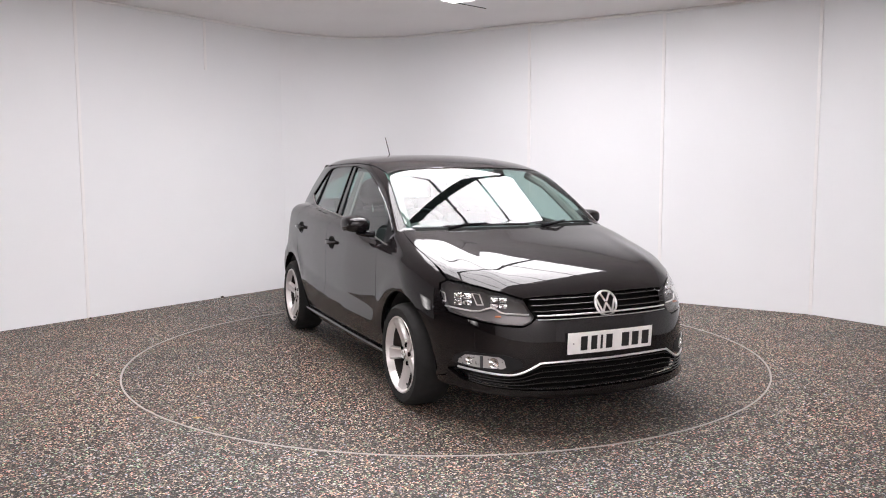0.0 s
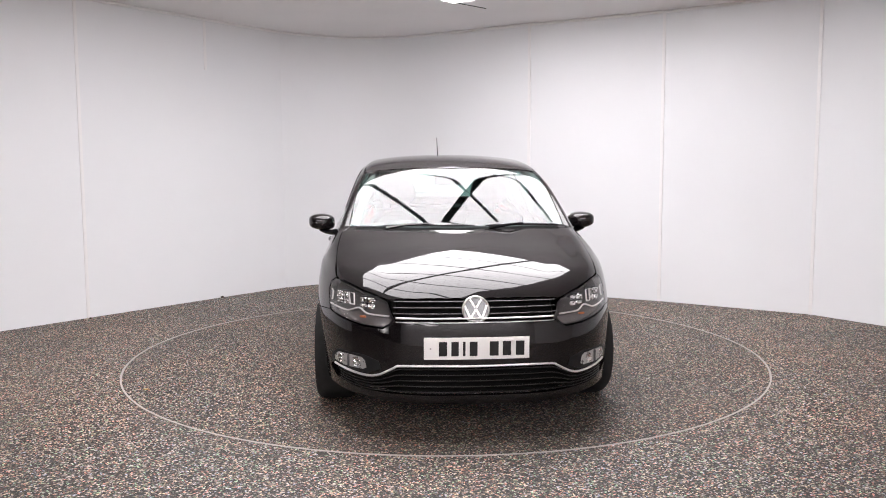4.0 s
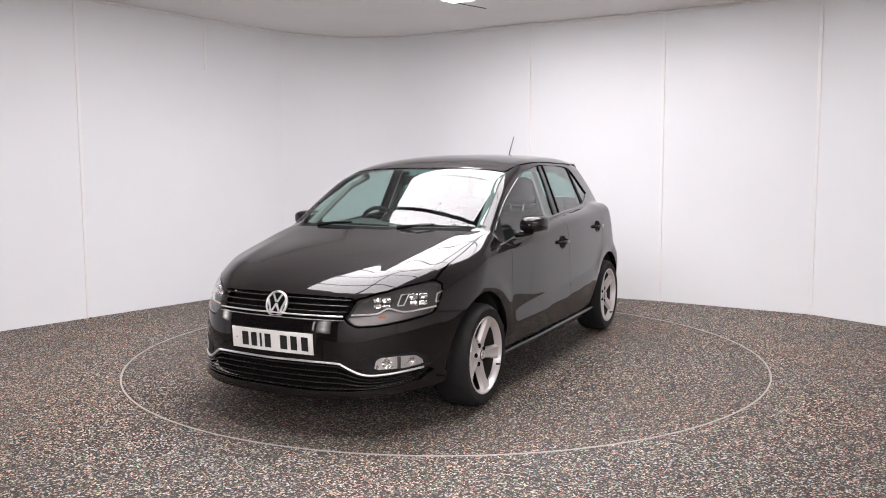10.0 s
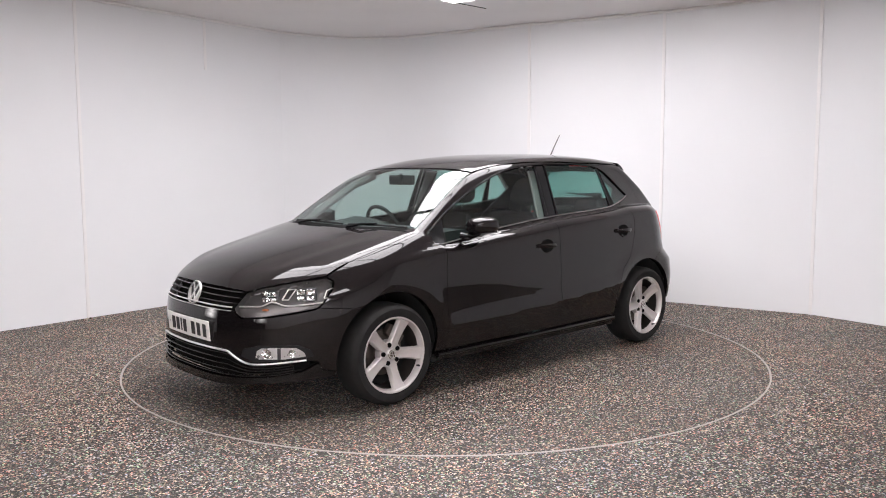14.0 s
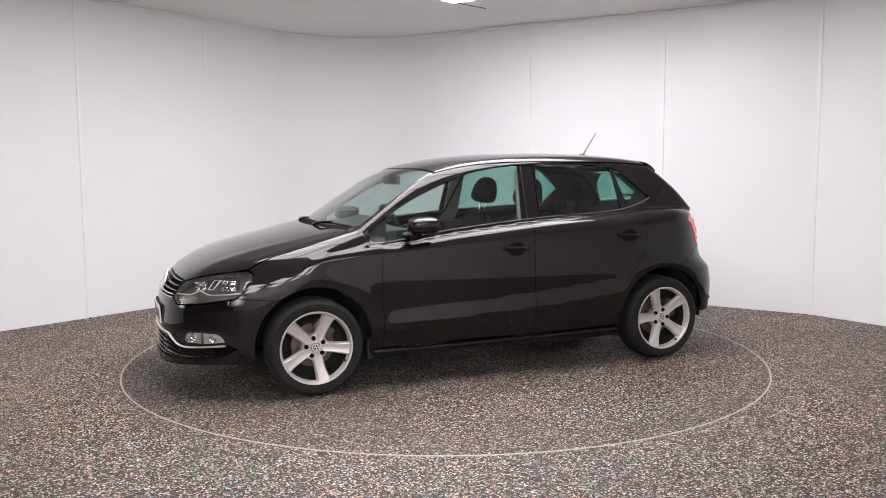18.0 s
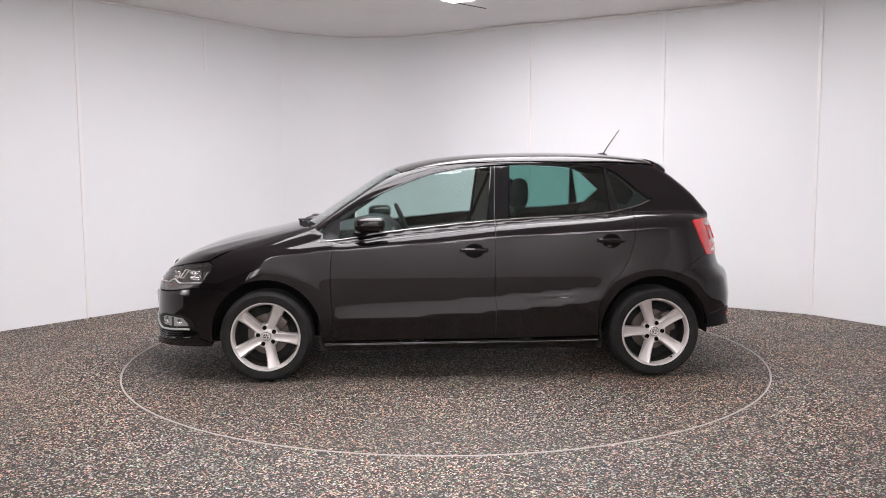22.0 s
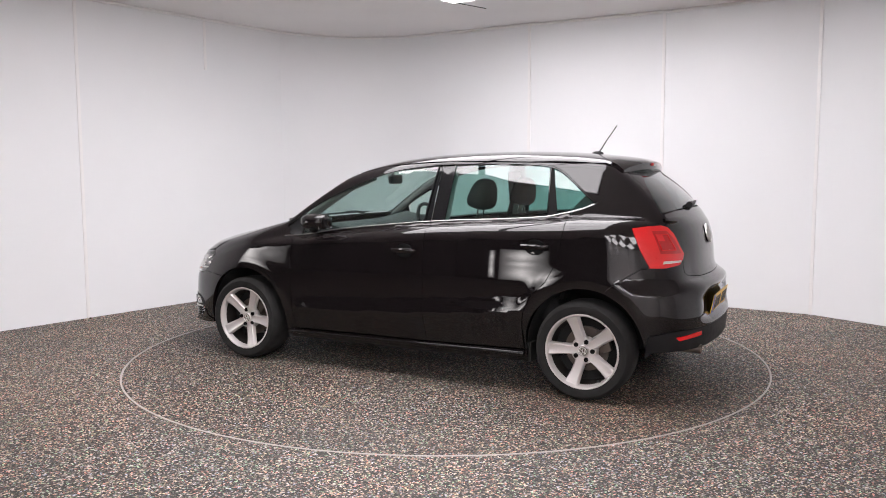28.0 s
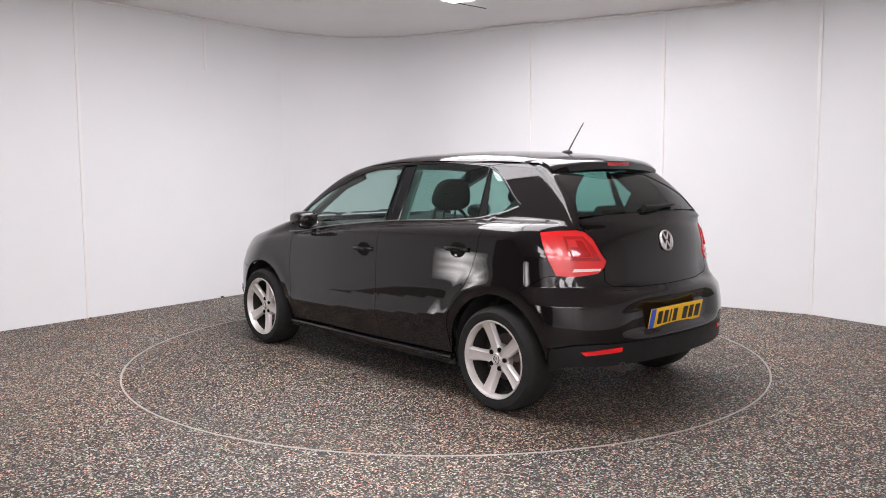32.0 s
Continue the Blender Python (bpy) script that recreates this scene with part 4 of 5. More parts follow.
for s in (1, -1):
    outline = flip(lamp_half, s)
    lens = panel("headlight", outline, NOSE, LENS, car, inset=GAP, size=0.025, depth=0.01, label="clear head lamp with bright reflectors inside")
    panel("lamp_housing", outline, NOSE, HOUSING, lens, lift=-0.040, size=0.03, depth=-0.036, inset=0.004)
    for y, z, w, h in ((0.552, 0.664, 0.088, 0.058), (0.688, 0.669, 0.098, 0.066)):
        p = on_nose(y * s, z)
        n = gradient(np.array([p]))[0]
        turned = Matrix.Rotation(math.atan2(n[1], n[0]) * 0.8, 4, "Z")
        cell = Vector(p) - Vector(n) * 0.034
        part("lamp_bezel", box((0.012, w * 1.16, h * 1.18), cell - turned @ Vector((0.016, 0, 0)), 0.004, turned), DARKHOUSE, lens)
        for i in range(2):
            for j in range(2):
                off = turned @ Vector((0.0, (i - 0.5) * w * 0.52, (j - 0.5) * h * 0.54))
                part("reflector", box((0.026, w * 0.48, h * 0.47), cell + off, 0.009, turned, 3), REFLECT, lens)
    for loop in (((0.611, 0.637), (0.634, 0.637), (0.640, 0.691), (0.614, 0.688)), ((0.735, 0.640), (0.747, 0.643), (0.749, 0.697), (0.732, 0.680))):
        ring = [on_nose(y * s, z) + np.array((-0.020, -0.006 * s, 0)) for y, z in loop]
        part("marker_strip", tube(ring + ring[:1], 0.0042, 6), BADGE, lens)
    lower = nose_line((0.424, 0.592), (0.50, 0.596), (0.545, 0.602), (0.582, 0.622), (0.637, 0.603), (0.716, 0.608), (0.700, 0.586), (0.64, 0.568), (0.56, 0.552), (0.470, 0.548), (0.436, 0.566))
    panel("lamp_tray", flip(lower, s), NOSE, TRAY, lens, lift=-0.022, size=0.03, depth=0.004)
    run = [on_nose(y * s, z) + np.array((-0.012, 0, 0)) for y, z in curve_through([(0.428, 0.599), (0.48, 0.601), (0.540, 0.605), (0.580, 0.627), (0.637, 0.608), (0.69, 0.612), (0.738, 0.621)], 4)]
    part("lamp_fin", tube(run, 0.0046, 6), BADGE, lens)
    p = on_nose(0.56 * s, 0.586)
    part("indicator", box((0.014, 0.032, 0.011), Vector(p) + Vector((-0.018, 0, 0)), 0.004, Matrix.Rotation(0.5 * s, 4, "Z")), AMBER, lens)
    # fog lamps in a black recess
    fog_line = nose_line((0.470, 0.340), (0.482, 0.378), (0.555, 0.400), (0.690, 0.402), (0.724, 0.372), (0.730, 0.338), (0.700, 0.328), (0.612, 0.315), (0.535, 0.311))
    fog = panel("fog_lamp", flip(fog_line, s), NOSE, PLASTIC, front_bumper, lift=0.003, size=0.03, depth=0.012, label="fog lamp in a black surround")
    inner = nose_line((0.543, 0.338), (0.550, 0.373), (0.569, 0.387), (0.630, 0.390), (0.688, 0.387), (0.707, 0.363), (0.711, 0.340), (0.652, 0.328), (0.557, 0.328))
    panel("fog_reflector", flip(inner, s), NOSE, FOGSHELL, fog, lift=0.004, size=0.02, depth=0.003)
    panel("fog_lens", flip(inner, s), NOSE, LENS, fog, lift=0.009, size=0.02, depth=0.006)
    for y, z, r in ((0.590, 0.358, 0.026), (0.676, 0.360, 0.021)):
        p = on_nose(y * s, z)
        n = gradient(np.array([p]))[0]
        bowl = lathe([(r, 0.0), (r * 0.98, 0.003), (r * 0.82, 0.002), (r * 0.5, -0.002), (0.0, -0.003)], 24, "x")
        bmesh.ops.transform(bowl, matrix=Matrix.Translation(Vector(p) + Vector(n) * 0.0065) @ Matrix.Rotation(math.atan2(n[1], n[0]), 4, "Z"), verts=bowl.verts)
        part("fog_bowl", bowl, REFLECT, fog)
    p = on_nose(0.638 * s, 0.358)
    part("fog_divider", box((0.024, 0.012, 0.060), Vector(p) + Vector((0.002, 0, 0)), 0.002), DARKHOUSE, fog)

# -- tail --
GATE_LOW = [(0.0, 0.690), (0.30, 0.694), (0.46, 0.708)]
gate_half = tail_line(*GATE_LOW, (0.498, 0.735), (0.498, 0.776), (0.494, 0.806), (0.476, 0.839), (0.502, 0.882), (0.526, 0.955), (0.560, 0.995), (0.585, 1.035), (0.575, 1.062), (0.40, 1.078), (0.0, 1.085))
gate = panel("tailgate", both(gate_half), TAIL, PAINT, car, inset=GAP, size=0.03, depth=0.02)
glass_half = [tuple(drop([(-2.6, y, z)], (1, 0, 0), 2.6, 90)[0]) for y, z in ((0.0, 1.089), (0.40, 1.082), (0.575, 1.072), (0.56, 1.13), (0.535, 1.20), (0.505, 1.275), (0.485, 1.31), (0.3, 1.325), (0.0, 1.33))]
panel("rear_window", both(glass_half), (0.85, 0, -0.5), PRIVACY, gate, lift=-0.003, size=0.04, depth=0.004, label="dark green tinted rear window")
for s in (1, -1):
    edge_in = [(0.605, 1.045), (0.575, 1.075), (0.56, 1.13), (0.535, 1.20), (0.505, 1.275), (0.485, 1.315)]
    strip_pts = [tuple(drop([(-2.6, y, z)], (1, 0, 0), 2.6, 90)[0]) for y, z in edge_in]
    outer_pts = side_line((-1.43, 1.29), (-1.525, 1.185), (-1.597, 1.09), (-1.635, 1.04))
    panel("gate_edge", flip(strip_pts + outer_pts, s), (0.62, -0.78 * s, 0), GLOSS, gate, size=0.04, depth=0.01)
# roof spoiler
sp = bmesh.new()
rows = []
for y in np.linspace(-0.504, 0.504, 25):
    f = abs(y) / 0.504
    x0 = -1.306 + 0.006 * f * f
    z0 = float(roof_line(x0)) - 0.085 * y ** 2 - 0.16 * y ** 4
    xt, zt = -1.452 + 0.075 * f ** 1.4, z0 - 0.030 - 0.014 * f ** 6
    low = -0.062 + 0.014 * f ** 4
    rows.append([sp.verts.new(c) for c in ((x0, y, z0 + 0.0005), ((x0 + xt) / 2, y, (z0 + zt) / 2 + 0.004), (xt + 0.007, y, zt), (xt, y, zt - 0.009), (xt + 0.006, y, zt + low * 0.72), (xt + 0.035, y, zt + low * 0.95), (x0 - 0.02, y, zt + low))])
for a, b in zip(rows, rows[1:]):
    for i in range(6):
        sp.faces.new((a[i], a[i + 1], b[i + 1], b[i]))
sp.faces.new(rows[0])
sp.faces.new(rows[-1][::-1])
spoiler = part("roof_spoiler", sp, PAINT, gate)
part("brake_light", box((0.012, 0.20, 0.020), (-1.4475, 0, 1.352), 0.004), REDDARK, spoiler, "dark red high brake light")

tail_lamp = side_line((-1.490, 0.992), (-1.56, 1.000), (-1.615, 1.002)) + tail_line((0.605, 1.005), (0.561, 0.990), (0.532, 0.953), (0.508, 0.880), (0.482, 0.839), (0.500, 0.808), (0.540, 0.780), (0.60, 0.773)) + side_line((-1.66, 0.768), (-1.590, 0.772), (-1.535, 0.88))
bright = tail_line((0.66, 0.790), (0.525, 0.792), (0.52, 0.803), (0.65, 0.806))
for s in (1, -1):
    lampr = panel("tail_light", flip(tail_lamp, s), TAIL, RED, car, lift=0.004, inset=-0.001, size=0.03, depth=0.02, label="bright red wrap-round tail light")
    panel("lamp_band", flip(tail_line((0.512, 0.842), (0.660, 0.848), (0.668, 0.975), (0.578, 0.972), (0.545, 0.925)), s), TAIL, REDDARK, lampr, lift=0.0055, size=0.05, depth=0.003)
    panel("lamp_spot", flip(tail_line((0.615, 0.915), (0.655, 0.918), (0.658, 0.955), (0.620, 0.952)), s), TAIL, RED, lampr, lift=0.008, size=0.03, depth=0.003)
    ring = [on_tail(y * s, z) + np.array((-0.009, 0, 0)) for y, z in ((0.560, 0.865), (0.655, 0.868), (0.660, 0.958), (0.590, 0.955))]
    part("lamp_ring", tube(ring + ring[:1], 0.0045, 6), RED, lampr)
    panel("lamp_bar", flip(tail_line((0.520, 0.818), (0.690, 0.822), (0.690, 0.834), (0.512, 0.832)), s), TAIL, RED, lampr, lift=0.008, size=0.04, depth=0.004)
    panel("reverse_lens", flip(bright, s), TAIL, LAMPWHITE, lampr, lift=0.006, size=0.05, depth=0.003)
rear_half = tail_line(*GATE_LOW, (0.500, 0.735), (0.500, 0.772)) + [tail_lamp[i] for i in (8, 9, 10, 11, 12)] + side_line(*REAR_SEAM) + side_line(*arc(*REAR_ARCH, ARCH_R, 110, 176, 12)) \
    + side_line((-1.60, 0.40)) + tail_line((0.72, 0.428), (0.55, 0.425), (0.3, 0.42), (0.0, 0.42))
rear_bumper = panel("rear_bumper", both(rear_half), TAIL, PAINT, car, inset=GAP, size=0.019, depth=0.03)
valance_half = tail_line((0.0, 0.416), (0.3, 0.416), (0.55, 0.421), (0.72, 0.424)) + side_line((-1.600, 0.395), (-1.588, 0.345), (-1.588, 0.300)) + tail_line((0.70, 0.305), (0.4, 0.300), (0.0, 0.298))
panel("valance", both(valance_half), TAIL, PLASTIC, rear_bumper, lift=-0.004, inset=GAP, size=0.04, depth=0.03, label="rough black lower rear bumper")
for s in (1, -1):
    panel("reflector", flip(tail_line((0.48, 0.375), (0.68, 0.368), (0.70, 0.388), (0.48, 0.400)), s), TAIL, RED, rear_bumper, lift=0.004, size=0.04, depth=0.006, label="red bumper reflector")
rp = on_tail(0, 0.53)
plate((float(rp[0]) - 0.009, 0.008, 0.522), -1, 11, YELLOW, "rear_number_plate", "yellow number plate with plain dark bars and a blue band", band=True)
bt = on_tail(0, 0.925)
badge(bt + np.array((-0.004, 0, 0)), gradient(np.array([bt]))[0], 0.060, gate)
wiper = tube([drop([(-2.6, y, z)], (1, 0, 0), 2.6, 90)[0] + np.array((-0.014, 0, 0.004)) for y, z in ((0.065, 1.098), (0.03, 1.097), (-0.10, 1.102), (-0.29, 1.110))], [0.020, 0.022, 0.012, 0.006], 10)
part("rear_wiper", wiper, PLASTIC, gate)
exhaust = lathe([(0.024, -0.09), (0.027, -0.09), (0.027, 0.03), (0.024, 0.03), (0.024, -0.09)], 20, "x")
ex = part("exhaust_pipe", exhaust, STEEL, car)
ex.matrix_world = Matrix.Translation((-1.745, 0.47, 0.290))

# -- wheels --
LINER = grained(mat("arch_liner", (0.012, 0.012, 0.012), 0.9), 40, 0.8, 0.95)


def wheel(name, x, y, z, s, spin, label):
    w = new(name)
    w.parent = car
    w.matrix_world = Matrix.Translation((x, y, z)) @ Matrix.Rotation(0 if s > 0 else math.pi, 4, "Z") @ Matrix.Rotation(radians(spin), 4, "Y")
    tagged(w, label)
    R, T = 0.290, 0.100
    tyre = lathe([(0.208, -T), (0.221, -T - 0.004), (0.262, -T - 0.008), (0.279, -T + 0.008), (R - 0.003, -T + 0.030), (R, -0.05), (R, 0.0), (R, 0.05), (R - 0.003, T - 0.030), (0.279, T - 0.008),
                  (0.262, T + 0.008), (0.240, T + 0.007), (0.220, T + 0.003), (0.211, T - 0.004)], 72)
    part("tyre", tyre, RUBBER, w)
    barrel = lathe([(0.213, T - 0.004), (0.2185, T + 0.001), (0.2165, T + 0.005), (0.209, T + 0.004), (0.204, T - 0.006), (0.197, T - 0.036), (0.201, T - 0.036)], 72)
    part("rim", barrel, ALLOY, w, "silver five-spoke alloy rim")
    # deep barrel coloured dark for the shade behind the spokes
    part("barrel", lathe([(0.199, T - 0.034), (0.189, T - 0.10), (0.189, -T), (0.210, -T)], 48), HOLLOW, w)
    # dark disc added to close the wheel's open back
    part("back_shield", lathe([(0.0, -0.034), (0.19, -0.034), (0.19, -0.040), (0.0, -0.040)], 32), LINER, w)
    hub = lathe([(0.0, 0.078), (0.026, 0.078), (0.030, 0.074), (0.034, 0.064), (0.075, 0.060), (0.080, 0.050), (0.080, 0.02), (0, 0.02)], 40)
    part("hub", hub, ALLOY, w)
    part("centre_cap", lathe([(0, 0.0815), (0.022, 0.0815), (0.026, 0.079), (0.028, 0.076)], 28), STEEL, w, "grey centre cap with a bright emblem")
    emblem = lathe([(0.019, 0.0810), (0.020, 0.0830), (0.024, 0.0830), (0.025, 0.0810)], 24)
    for x0, z0, x1, z1 in ((-0.010, 0.018, -0.001, 0.002), (0.010, 0.018, 0.001, 0.002), (-0.018, 0.007, -0.009, -0.016), (0.018, 0.007, 0.009, -0.016), (-0.009, -0.016, 0.0, 0.0), (0.009, -0.016, 0.0, 0.0)):
        d = Vector((x1 - x0, 0, z1 - z0))
        bmesh.ops.create_cube(emblem, size=1, matrix=Matrix.Translation(((x0 + x1) / 2, 0.082, (z0 + z1) / 2)) @ Matrix.Rotation(-math.atan2(d.z, d.x), 4, "Y") @ Matrix.Diagonal((d.length, 0.002, 0.0038, 1)))
    part("cap_emblem", emblem, BADGE, w, smooth=False)
    for k in range(5):
        a = radians(72 * k + 90)
        bm = bmesh.new()
        rr = []
        for r, half, yo, dep in ((0.045, 0.030, 0.066, 0.03), (0.075, 0.0275, 0.067, 0.03), (0.110, 0.0275, 0.071, 0.028), (0.150, 0.0300, 0.078, 0.026), (0.183, 0.0340, 0.086, 0.024), (0.2045, 0.038, 0.092, 0.022)):
            rr.append([bm.verts.new((r, yy, u)) for u, yy in ((-half - 0.006, yo - dep), (-half, yo - 0.005), (-half * 0.80, yo), (-half * 0.30, yo - 0.0035), (half * 0.30, yo - 0.0035), (half * 0.80, yo), (half, yo - 0.005), (half + 0.006, yo - dep))])
        for p, q in zip(rr, rr[1:]):
            for i in range(7):
                bm.faces.new((p[i], p[i + 1], q[i + 1], q[i]))
        bm.faces.new(rr[0])
        bm.faces.new(rr[-1][::-1])
        bmesh.ops.transform(bm, matrix=Matrix.Rotation(-a, 4, "Y"), verts=bm.verts)
        part("spoke", bm, ALLOY, w)
        b = a + radians(36)
        bolt = lathe([(0.0, 0.0655), (0.0070, 0.0655), (0.0095, 0.0690), (0.0132, 0.0690), (0.0140, 0.0602)], 16)
        bmesh.ops.translate(bolt, vec=(0.054 * math.cos(b), 0.0, 0.054 * math.sin(b)), verts=bolt.verts)
        part("wheel_bolt", bolt, RECESS, w)
    part("brake_disc", lathe([(0.0, 0.006), (0.07, 0.006), (0.072, -0.004), (0.130, -0.004), (0.130, -0.022), (0, -0.022)], 48), STEEL, w, "worn steel brake disc")
    caliper = box((0.07, 0.05, 0.13), (-0.115, 0.005, 0.02), 0.014)
    part("brake_caliper", caliper, STEEL, w)
    valve = tube([(0.0, T - 0.012, -0.195), (0.0, T + 0.012, -0.188)], 0.006, 8)
    bmesh.ops.transform(valve, matrix=Matrix.Rotation(radians(15), 4, "Y"), verts=valve.verts)
    part("valve", valve, INK, w)
    return w


for name, x, y, s, spin in (("wheel", 1.235, 0.735, 1, 48), ("wheel", -1.235, 0.730, 1, 18), ("wheel", 1.235, -0.735, -1, 27), ("wheel", -1.235, -0.730, -1, 4)):
    wheel(name, x, y, 0.286, s, spin, "silver five-spoke alloy wheel with a black low tyre")

# wheel-arch liners and the dark underside
for cx, cz in (FRONT_ARCH, REAR_ARCH):
    for s in (1, -1):
        bm = bmesh.new()
        rows = []
        for a in range(-5 if cx > 0 else -15, 196 if cx > 0 else 186, 5):
            r = ARCH_R + 0.004
            c = (cx + r * math.cos(radians(a)), cz + r * math.sin(radians(a)))
            rows.append([bm.verts.new((c[0], s * y, c[1])) for y in (0.45, 0.60, 0.778)])
        for a, b in zip(rows, rows[1:]):
            for i in range(2):
                bm.faces.new((a[i], a[i + 1], b[i + 1], b[i]))
        bm.faces.new([r[0] for r in rows])
        part("arch_liner", bm, LINER, car)
for x in (0.880, -0.880):
    for s in (1, -1):
        part("sill_end", box((0.05, 0.10, 0.12), (x, 0.715 * s, 0.235), 0.01), LINER, car)
part("floor_pan", box((1.70, 1.42, 0.06), (0.0, 0, 0.235), 0.02), LINER, car)
part("engine_tray", box((0.62, 0.86, 0.05), (1.50, 0, 0.20), 0.02), LINER, car)
part("engine_block", box((0.80, 0.88, 0.45), (1.42, 0, 0.45), 0.08), LINER, car)
part("boot_floor", box((0.75, 0.86, 0.20), (-1.38, 0, 0.50), 0.05), LINER, car)
part("bulkhead", box((0.05, 1.36, 0.62), (0.90, 0, 0.56), 0.02), LINER, car)

# -- door mirrors, aerial, wipers --
for s in (1, -1):
    bm = bmesh.new()
    bmesh.ops.create_uvsphere(bm, u_segments=28, v_segments=18, radius=1)
    for v in bm.verts:
        x, y, z = v.co
        # blunt in front, flat behind, tapering outwards
        x = x if x > 0 else x * 0.45
        k = 1 - 0.20 * max(y, 0) - 0.10 * max(-y, 0)
        v.co = (0.550 + 0.120 * math.copysign(abs(x) ** 0.7, x), s * (0.866 + 0.084 * math.copysign(abs(y) ** 0.65, y)), 0.984 + (0.056 if z > 0 else 0.050) * k * math.copysign(abs(z) ** 0.55, z) + 0.006 * y)
    shell = part("door_mirror", bm, PAINT, car, "black door mirror with a folded-out housing")
    part("mirror_glass", box((0.004, 0.132, 0.080), (0.500, s * 0.868, 0.982), 0.0015, Matrix.Rotation(-0.12 * s, 4, "Z")), MIRROR, shell)
    foot = tube([(0.655, s * 0.770, 0.925), (0.64, s * 0.80, 0.922), (0.615, s * 0.84, 0.928), (0.60, s * 0.87, 0.938)], [0.034, 0.028, 0.026, 0.022], 10, 0.6)
    part("mirror_foot", foot, GLOSS, shell)

aerial = new("roof_aerial")
aerial.parent = car
base_bm = bmesh.new()
bmesh.ops.create_uvsphere(base_bm, u_segments=20, v_segments=10, radius=1)
bmesh.ops.transform(base_bm, matrix=Matrix.Translation((-1.068, 0, 1.427)) @ Matrix.Diagonal((0.040, 0.020, 0.014, 1)), verts=base_bm.verts)
part("aerial_base", base_bm, PLASTIC, aerial)
part("aerial_rod", tube([(-1.078, 0, 1.434), (-1.12, 0, 1.500), (-1.192, 0, 1.603)], [0.0048, 0.0036, 0.003], 8), PLASTIC, aerial)
tagged(aerial, "slim black raked roof aerial")

for y0, y1 in ((-0.46, 0.10), (0.16, 0.63)):
    run = []
    for k in range(9):
        y = y0 + (y1 - y0) * k / 8
        p = on_top(1.068 - 0.235 * y * y - 0.004 - 0.012 * math.sin(k / 8 * math.pi), y)
        run.append(p + np.array((0.0, 0, 0.012)))
    wip = part("wiper_blade", tube(run, 0.008, 6, 0.8), PLASTIC, car)
    p = on_top(1.092 - 0.235 * y0 * y0, y0 + 0.02)
    part("wiper_arm", tube([p + np.array((0.0, 0, 0.006)), p + np.array((-0.005, 0.12, 0.024)), run[4] + np.array((0, 0, 0.010))], [0.013, 0.009, 0.006], 6), GLOSS, wip)
cowl = both([tuple(on_top(x, y)) for x, y in ((1.104, 0.0), (1.094, 0.2), (1.064, 0.40), (1.018, 0.60), (0.930, 0.664), (0.978, 0.45), (1.018, 0.25), (1.034, 0.0))])
panel("scuttle", cowl, TOP, RECESS, car, lift=-0.008, size=0.03, label="black plastic scuttle under the screen")

# -- cabin --
dash = bmesh.new()
prof = [(0.98, 0.905), (0.80, 0.945), (0.60, 0.955), (0.48, 0.930), (0.42, 0.87), (0.45, 0.76), (0.55, 0.60), (0.70, 0.45), (0.95, 0.45)]
rows = []
for k in range(15):
    y = -0.70 + 0.10 * k
    lift = 0.045 * math.exp(-((y + 0.36) / 0.17) ** 2)
    f = 1 - 0.06 * (y / 0.7) ** 4
    rows.append([dash.verts.new((x * f, y, z + (lift if z > 0.85 and x < 0.7 else 0))) for x, z in prof])
for a, b in zip(rows, rows[1:]):
    for i in range(len(prof) - 1):
        dash.faces.new((a[i], a[i + 1], b[i + 1], b[i]))
dash.faces.new(rows[0])
dash.faces.new(rows[-1][::-1])
dashboard = part("dashboard", dash, TRIMDARK, car, "dark moulded dashboard with round vents")
for y in (-0.62, -0.08, 0.08, 0.62):
    v = lathe([(0.040, -0.012), (0.046, 0.006), (0.040, 0.010), (0.034, 0.002), (0.0, 0.0)], 24, "x")
    bmesh.ops.transform(v, matrix=Matrix.Translation((0.445, y, 0.865)) @ Matrix.Rotation(math.pi, 4, "Z"), verts=v.verts)
    part("air_vent", v, SATIN, dashboard)
part("console", box((0.10, 0.22, 0.20), (0.455, 0, 0.74), 0.02, Matrix.Rotation(-0.2, 4, "Y")), GLOSS, dashboard)
# steering wheel on the car's right
wheel_m = Matrix.Translation((0.36, -0.36, 0.895)) @ Matrix.Rotation(radians(-66), 4, "Y")
sw = new("steering_wheel")
sw.parent = car
ring_bm = bmesh.new()
for i in range(36):
    a = 2 * math.pi * i / 36
    for k in range(8):
        b = 2 * math.pi * k / 8
        ring_bm.verts.new(((0.180 + 0.014 * math.cos(b)) * math.cos(a), (0.180 + 0.014 * math.cos(b)) * math.sin(a), 0.014 * math.sin(b)))
ring_bm.verts.ensure_lookup_table()
for i in range(36):
    for k in range(8):
        ring_bm.faces.new([ring_bm.verts[j] for j in (i * 8 + k, i * 8 + (k + 1) % 8, ((i + 1) % 36) * 8 + (k + 1) % 8, ((i + 1) % 36) * 8 + k)])
part("wheel_ring", ring_bm, PLASTIC, sw)
part("wheel_boss", box((0.13, 0.15, 0.05), (0, 0, -0.01), 0.02), PLASTIC, sw)
for a in (90, 270, 180):
    part("wheel_spoke", box((0.17, 0.030, 0.014), (0.09, 0, 0), 0.004, None), PLASTIC, sw).matrix_basis = Matrix.Rotation(radians(a), 4, "Z")
sw.matrix_world = wheel_m
tagged(sw, "dark three-spoke steering wheel")


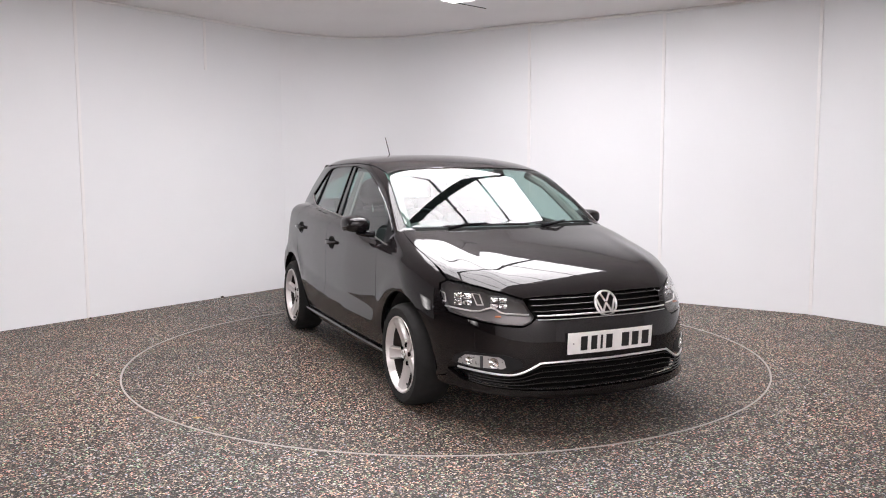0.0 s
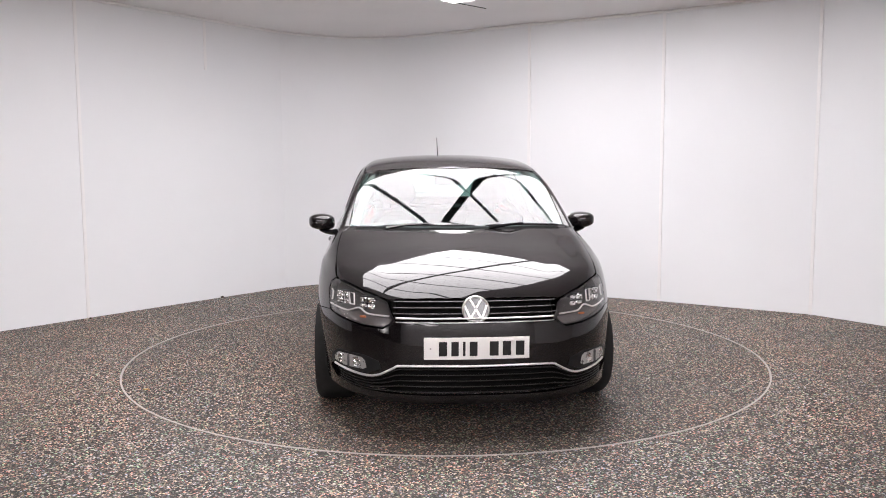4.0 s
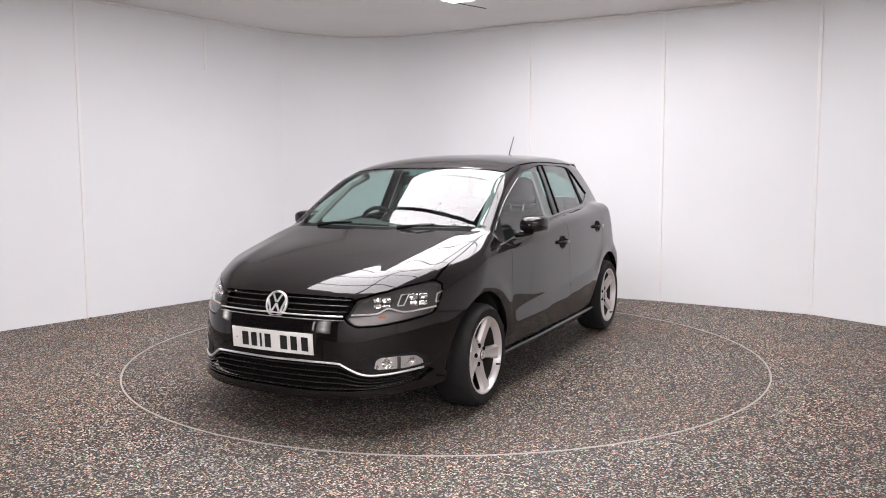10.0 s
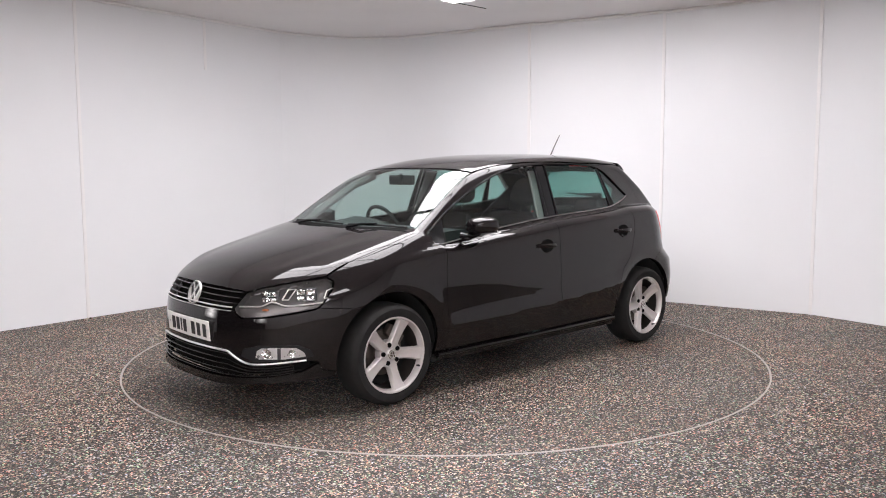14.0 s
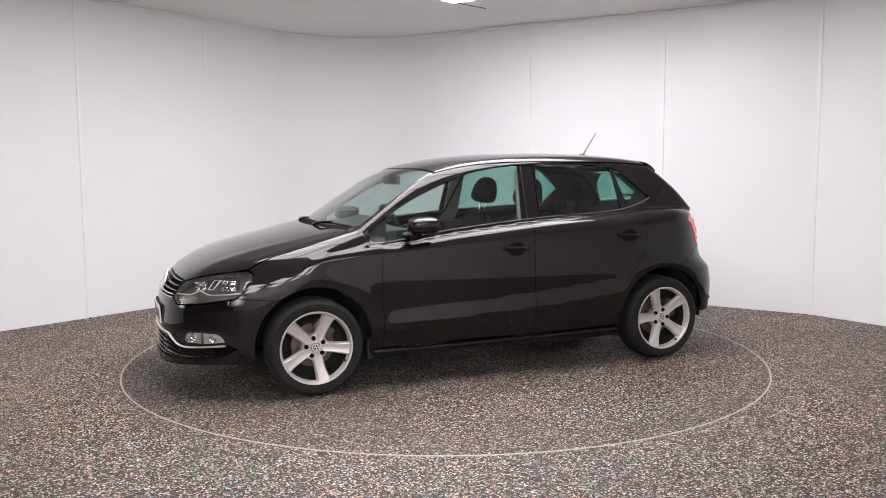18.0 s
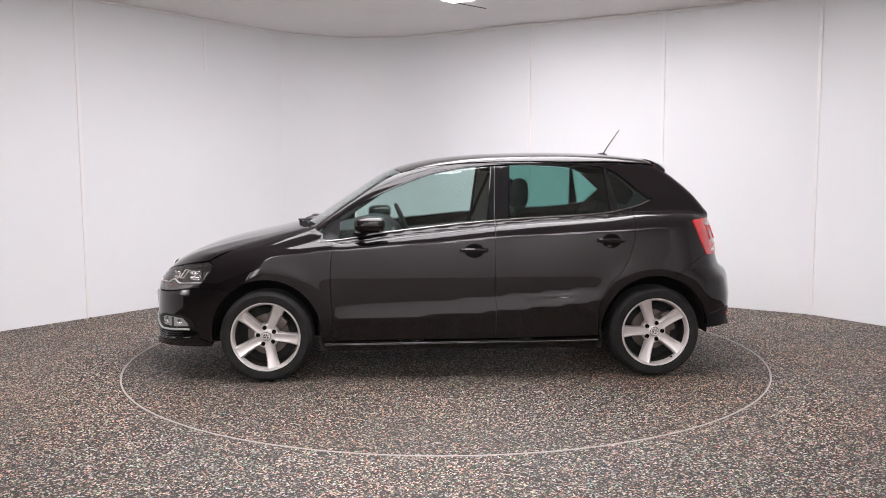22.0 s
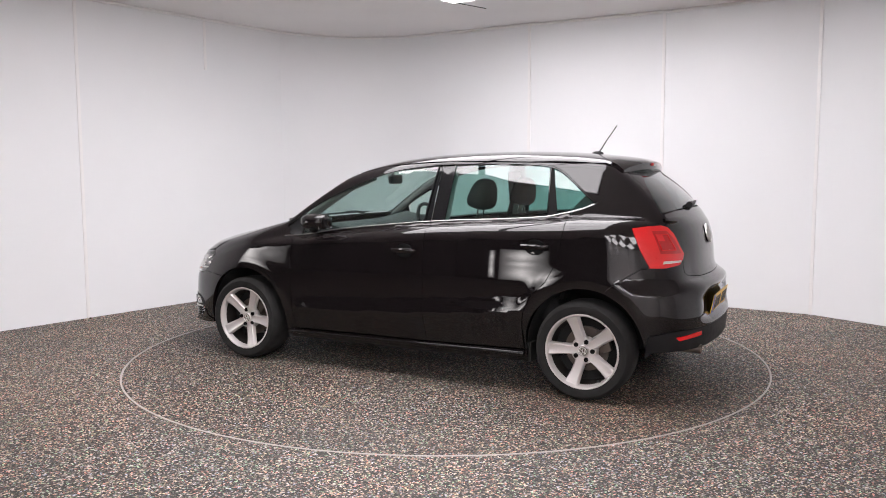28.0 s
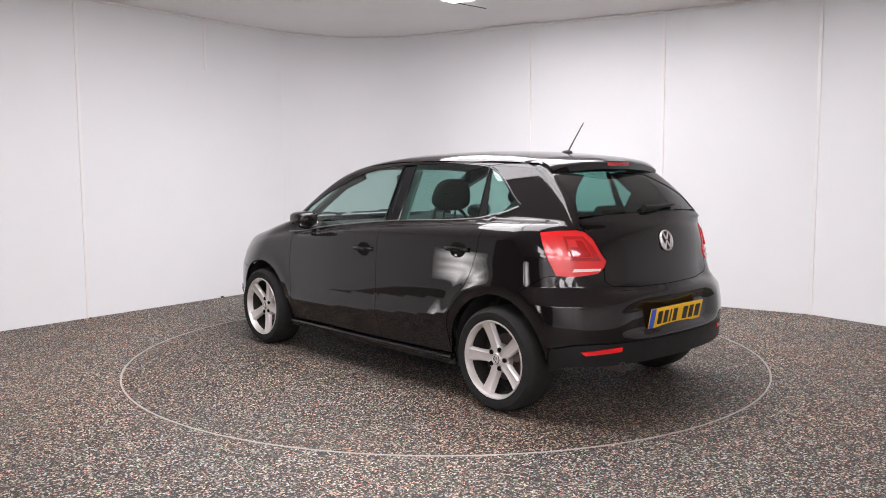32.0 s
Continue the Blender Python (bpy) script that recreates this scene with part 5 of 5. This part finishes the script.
def seat(name, x, y, width, back_high, label, rest=True):
    st = new(name)
    st.parent = car
    part("seat_cushion", box((0.50, width, 0.16), (x + 0.22, y, 0.50), 0.05, Matrix.Rotation(-0.12, 4, "Y"), 3), CLOTH, st)
    bm = bmesh.new()
    bmesh.ops.create_cube(bm, size=1)
    bmesh.ops.subdivide_edges(bm, edges=bm.edges[:], cuts=3, use_grid_fill=True)
    for v in bm.verts:
        h = v.co.z + 0.5
        v.co.y *= width * (1 - 0.22 * h ** 3)
        v.co.x = v.co.x * 0.13 * (1 - 0.25 * h) - 0.05 * abs(v.co.y) * 2 * -0.35
        v.co.z = h * back_high
    bmesh.ops.bevel(bm, geom=[e for e in bm.edges if e.calc_face_angle(0) > 0.9], offset=0.03, segments=3, affect="EDGES")
    bmesh.ops.transform(bm, matrix=Matrix.Translation((x, y, 0.52)) @ Matrix.Rotation(radians(-17), 4, "Y"), verts=bm.verts)
    part("seat_back", bm, CLOTH, st)
    if rest:
        lean = math.sin(radians(17))
        hx, hz = x - lean * (back_high + 0.12), 0.52 + (back_high + 0.10)
        bm = bmesh.new()
        bmesh.ops.create_uvsphere(bm, u_segments=20, v_segments=14, radius=1)
        for v in bm.verts:
            cx, cy, cz = (math.copysign(abs(c) ** 0.7, c) for c in v.co)
            v.co = (0.068 * cx * (1 - 0.3 * cz), 0.142 * cy * (1 - 0.10 * cz), 0.102 * cz)
        bmesh.ops.transform(bm, matrix=Matrix.Translation((hx, y, hz + 0.055)) @ Matrix.Rotation(radians(-14), 4, "Y"), verts=bm.verts)
        head = part("headrest", bm, CLOTH, st)
        for k in (-0.05, 0.05):
            part("headrest_post", tube([(hx + 0.03, y + k, hz - 0.10), (hx + 0.008, y + k, hz + 0.0)], 0.006, 8), CHROME, head)
    tagged(st, label)
    return st


seat("front_seat", -0.23, 0.36, 0.50, 0.49, "dark cloth front seat with a headrest")
seat("front_seat", -0.23, -0.36, 0.50, 0.49, "dark cloth front seat with a headrest")
seat("rear_seat", -0.98, 0.0, 1.20, 0.46, "dark cloth rear bench seat", rest=False)
for y in (0.36, -0.36):
    part("rear_headrest", box((0.09, 0.24, 0.11), (-1.125, y, 1.03), 0.035, Matrix.Rotation(-0.2, 4, "Y"), 3), CLOTH, car)
panel("headliner", both(top_line((0.36, 0.0), (0.33, 0.48), (-0.3, 0.50), (-1.15, 0.48), (-1.28, 0.42), (-1.30, 0.0))), TOP, HEADLINER, car, lift=-0.035, size=0.12, depth=0.0)
part("parcel_shelf", box((0.42, 1.08, 0.02), (-1.38, 0, 0.985), 0.006), CLOTH, car)
panel("gate_trim", both(tail_line((0.0, 0.72), (0.50, 0.74), (0.60, 0.80), (0.60, 1.03), (0.0, 1.06))), TAIL, TRIMDARK, gate, lift=-0.06, size=0.08)
part("roof_mirror", box((0.03, 0.22, 0.065), (0.48, -0.01, 1.255), 0.012, Matrix.Rotation(0.15, 4, "Z"), 3), PLASTIC, car)
part("mirror_stem", tube([(0.50, 0, 1.30), (0.49, 0, 1.26)], 0.012, 8), PLASTIC, car)
for s in (1, -1):
    panel("pillar_trim", flip(side_line((-0.17, 0.95), (-0.30, 0.95), (-0.315, 1.34), (-0.21, 1.34)), s), (0, -s, 0), HEADLINER, car, lift=-0.06, size=0.08)
    panel("rear_pillar_trim", flip(side_line((-1.03, 1.03), (-1.50, 1.03), (-1.36, 1.30), (-1.02, 1.32), (-1.17, 1.19)), s), (0, -s, 0), TRIMDARK, car, lift=-0.05, size=0.08)
    panel("boot_trim", flip(side_line((-1.0, 1.04), (-1.0, 0.75), (-1.55, 0.78), (-1.60, 1.03)), s), (0, -s, 0), TRIMDARK, car, lift=-0.075, size=0.08)
    belt_run = [on_side(-0.14 - 0.02 * k, 0.90 + 0.05 * k, s) + np.array((0, -0.09 * s, 0)) for k in range(9)]
    part("seat_belt", tube(belt_run, 0.02, 6, 0.15), CLOTH, car)
    apillar = [on_top(x, y * s) + np.array((-0.03, -0.015 * s, -0.045)) for x, y in ((0.90, 0.645), (0.70, 0.612), (0.52, 0.58), (0.36, 0.53))]
    part("pillar_lining", tube(apillar, 0.028, 8), LINING, car)


# ---- what turns ----
CAR_OFFSET = Matrix.Translation((-0.0723, 0.0184, 0.005))


def motions():
    """The turntable carries the car round at a steady pace."""
    times = [i * 1.0 for i in range(33)]
    spins = [(t, Matrix.Translation(TABLE) @ Matrix.Rotation(radians(turn(t)), 4, "Z")) for t in times]
    walk(table, spins)
    walk(leaf, [(t, m @ LEAF_AT) for t, m in spins])
    walk(car, [(t, m @ CAR_OFFSET) for t, m in spins])


motions()
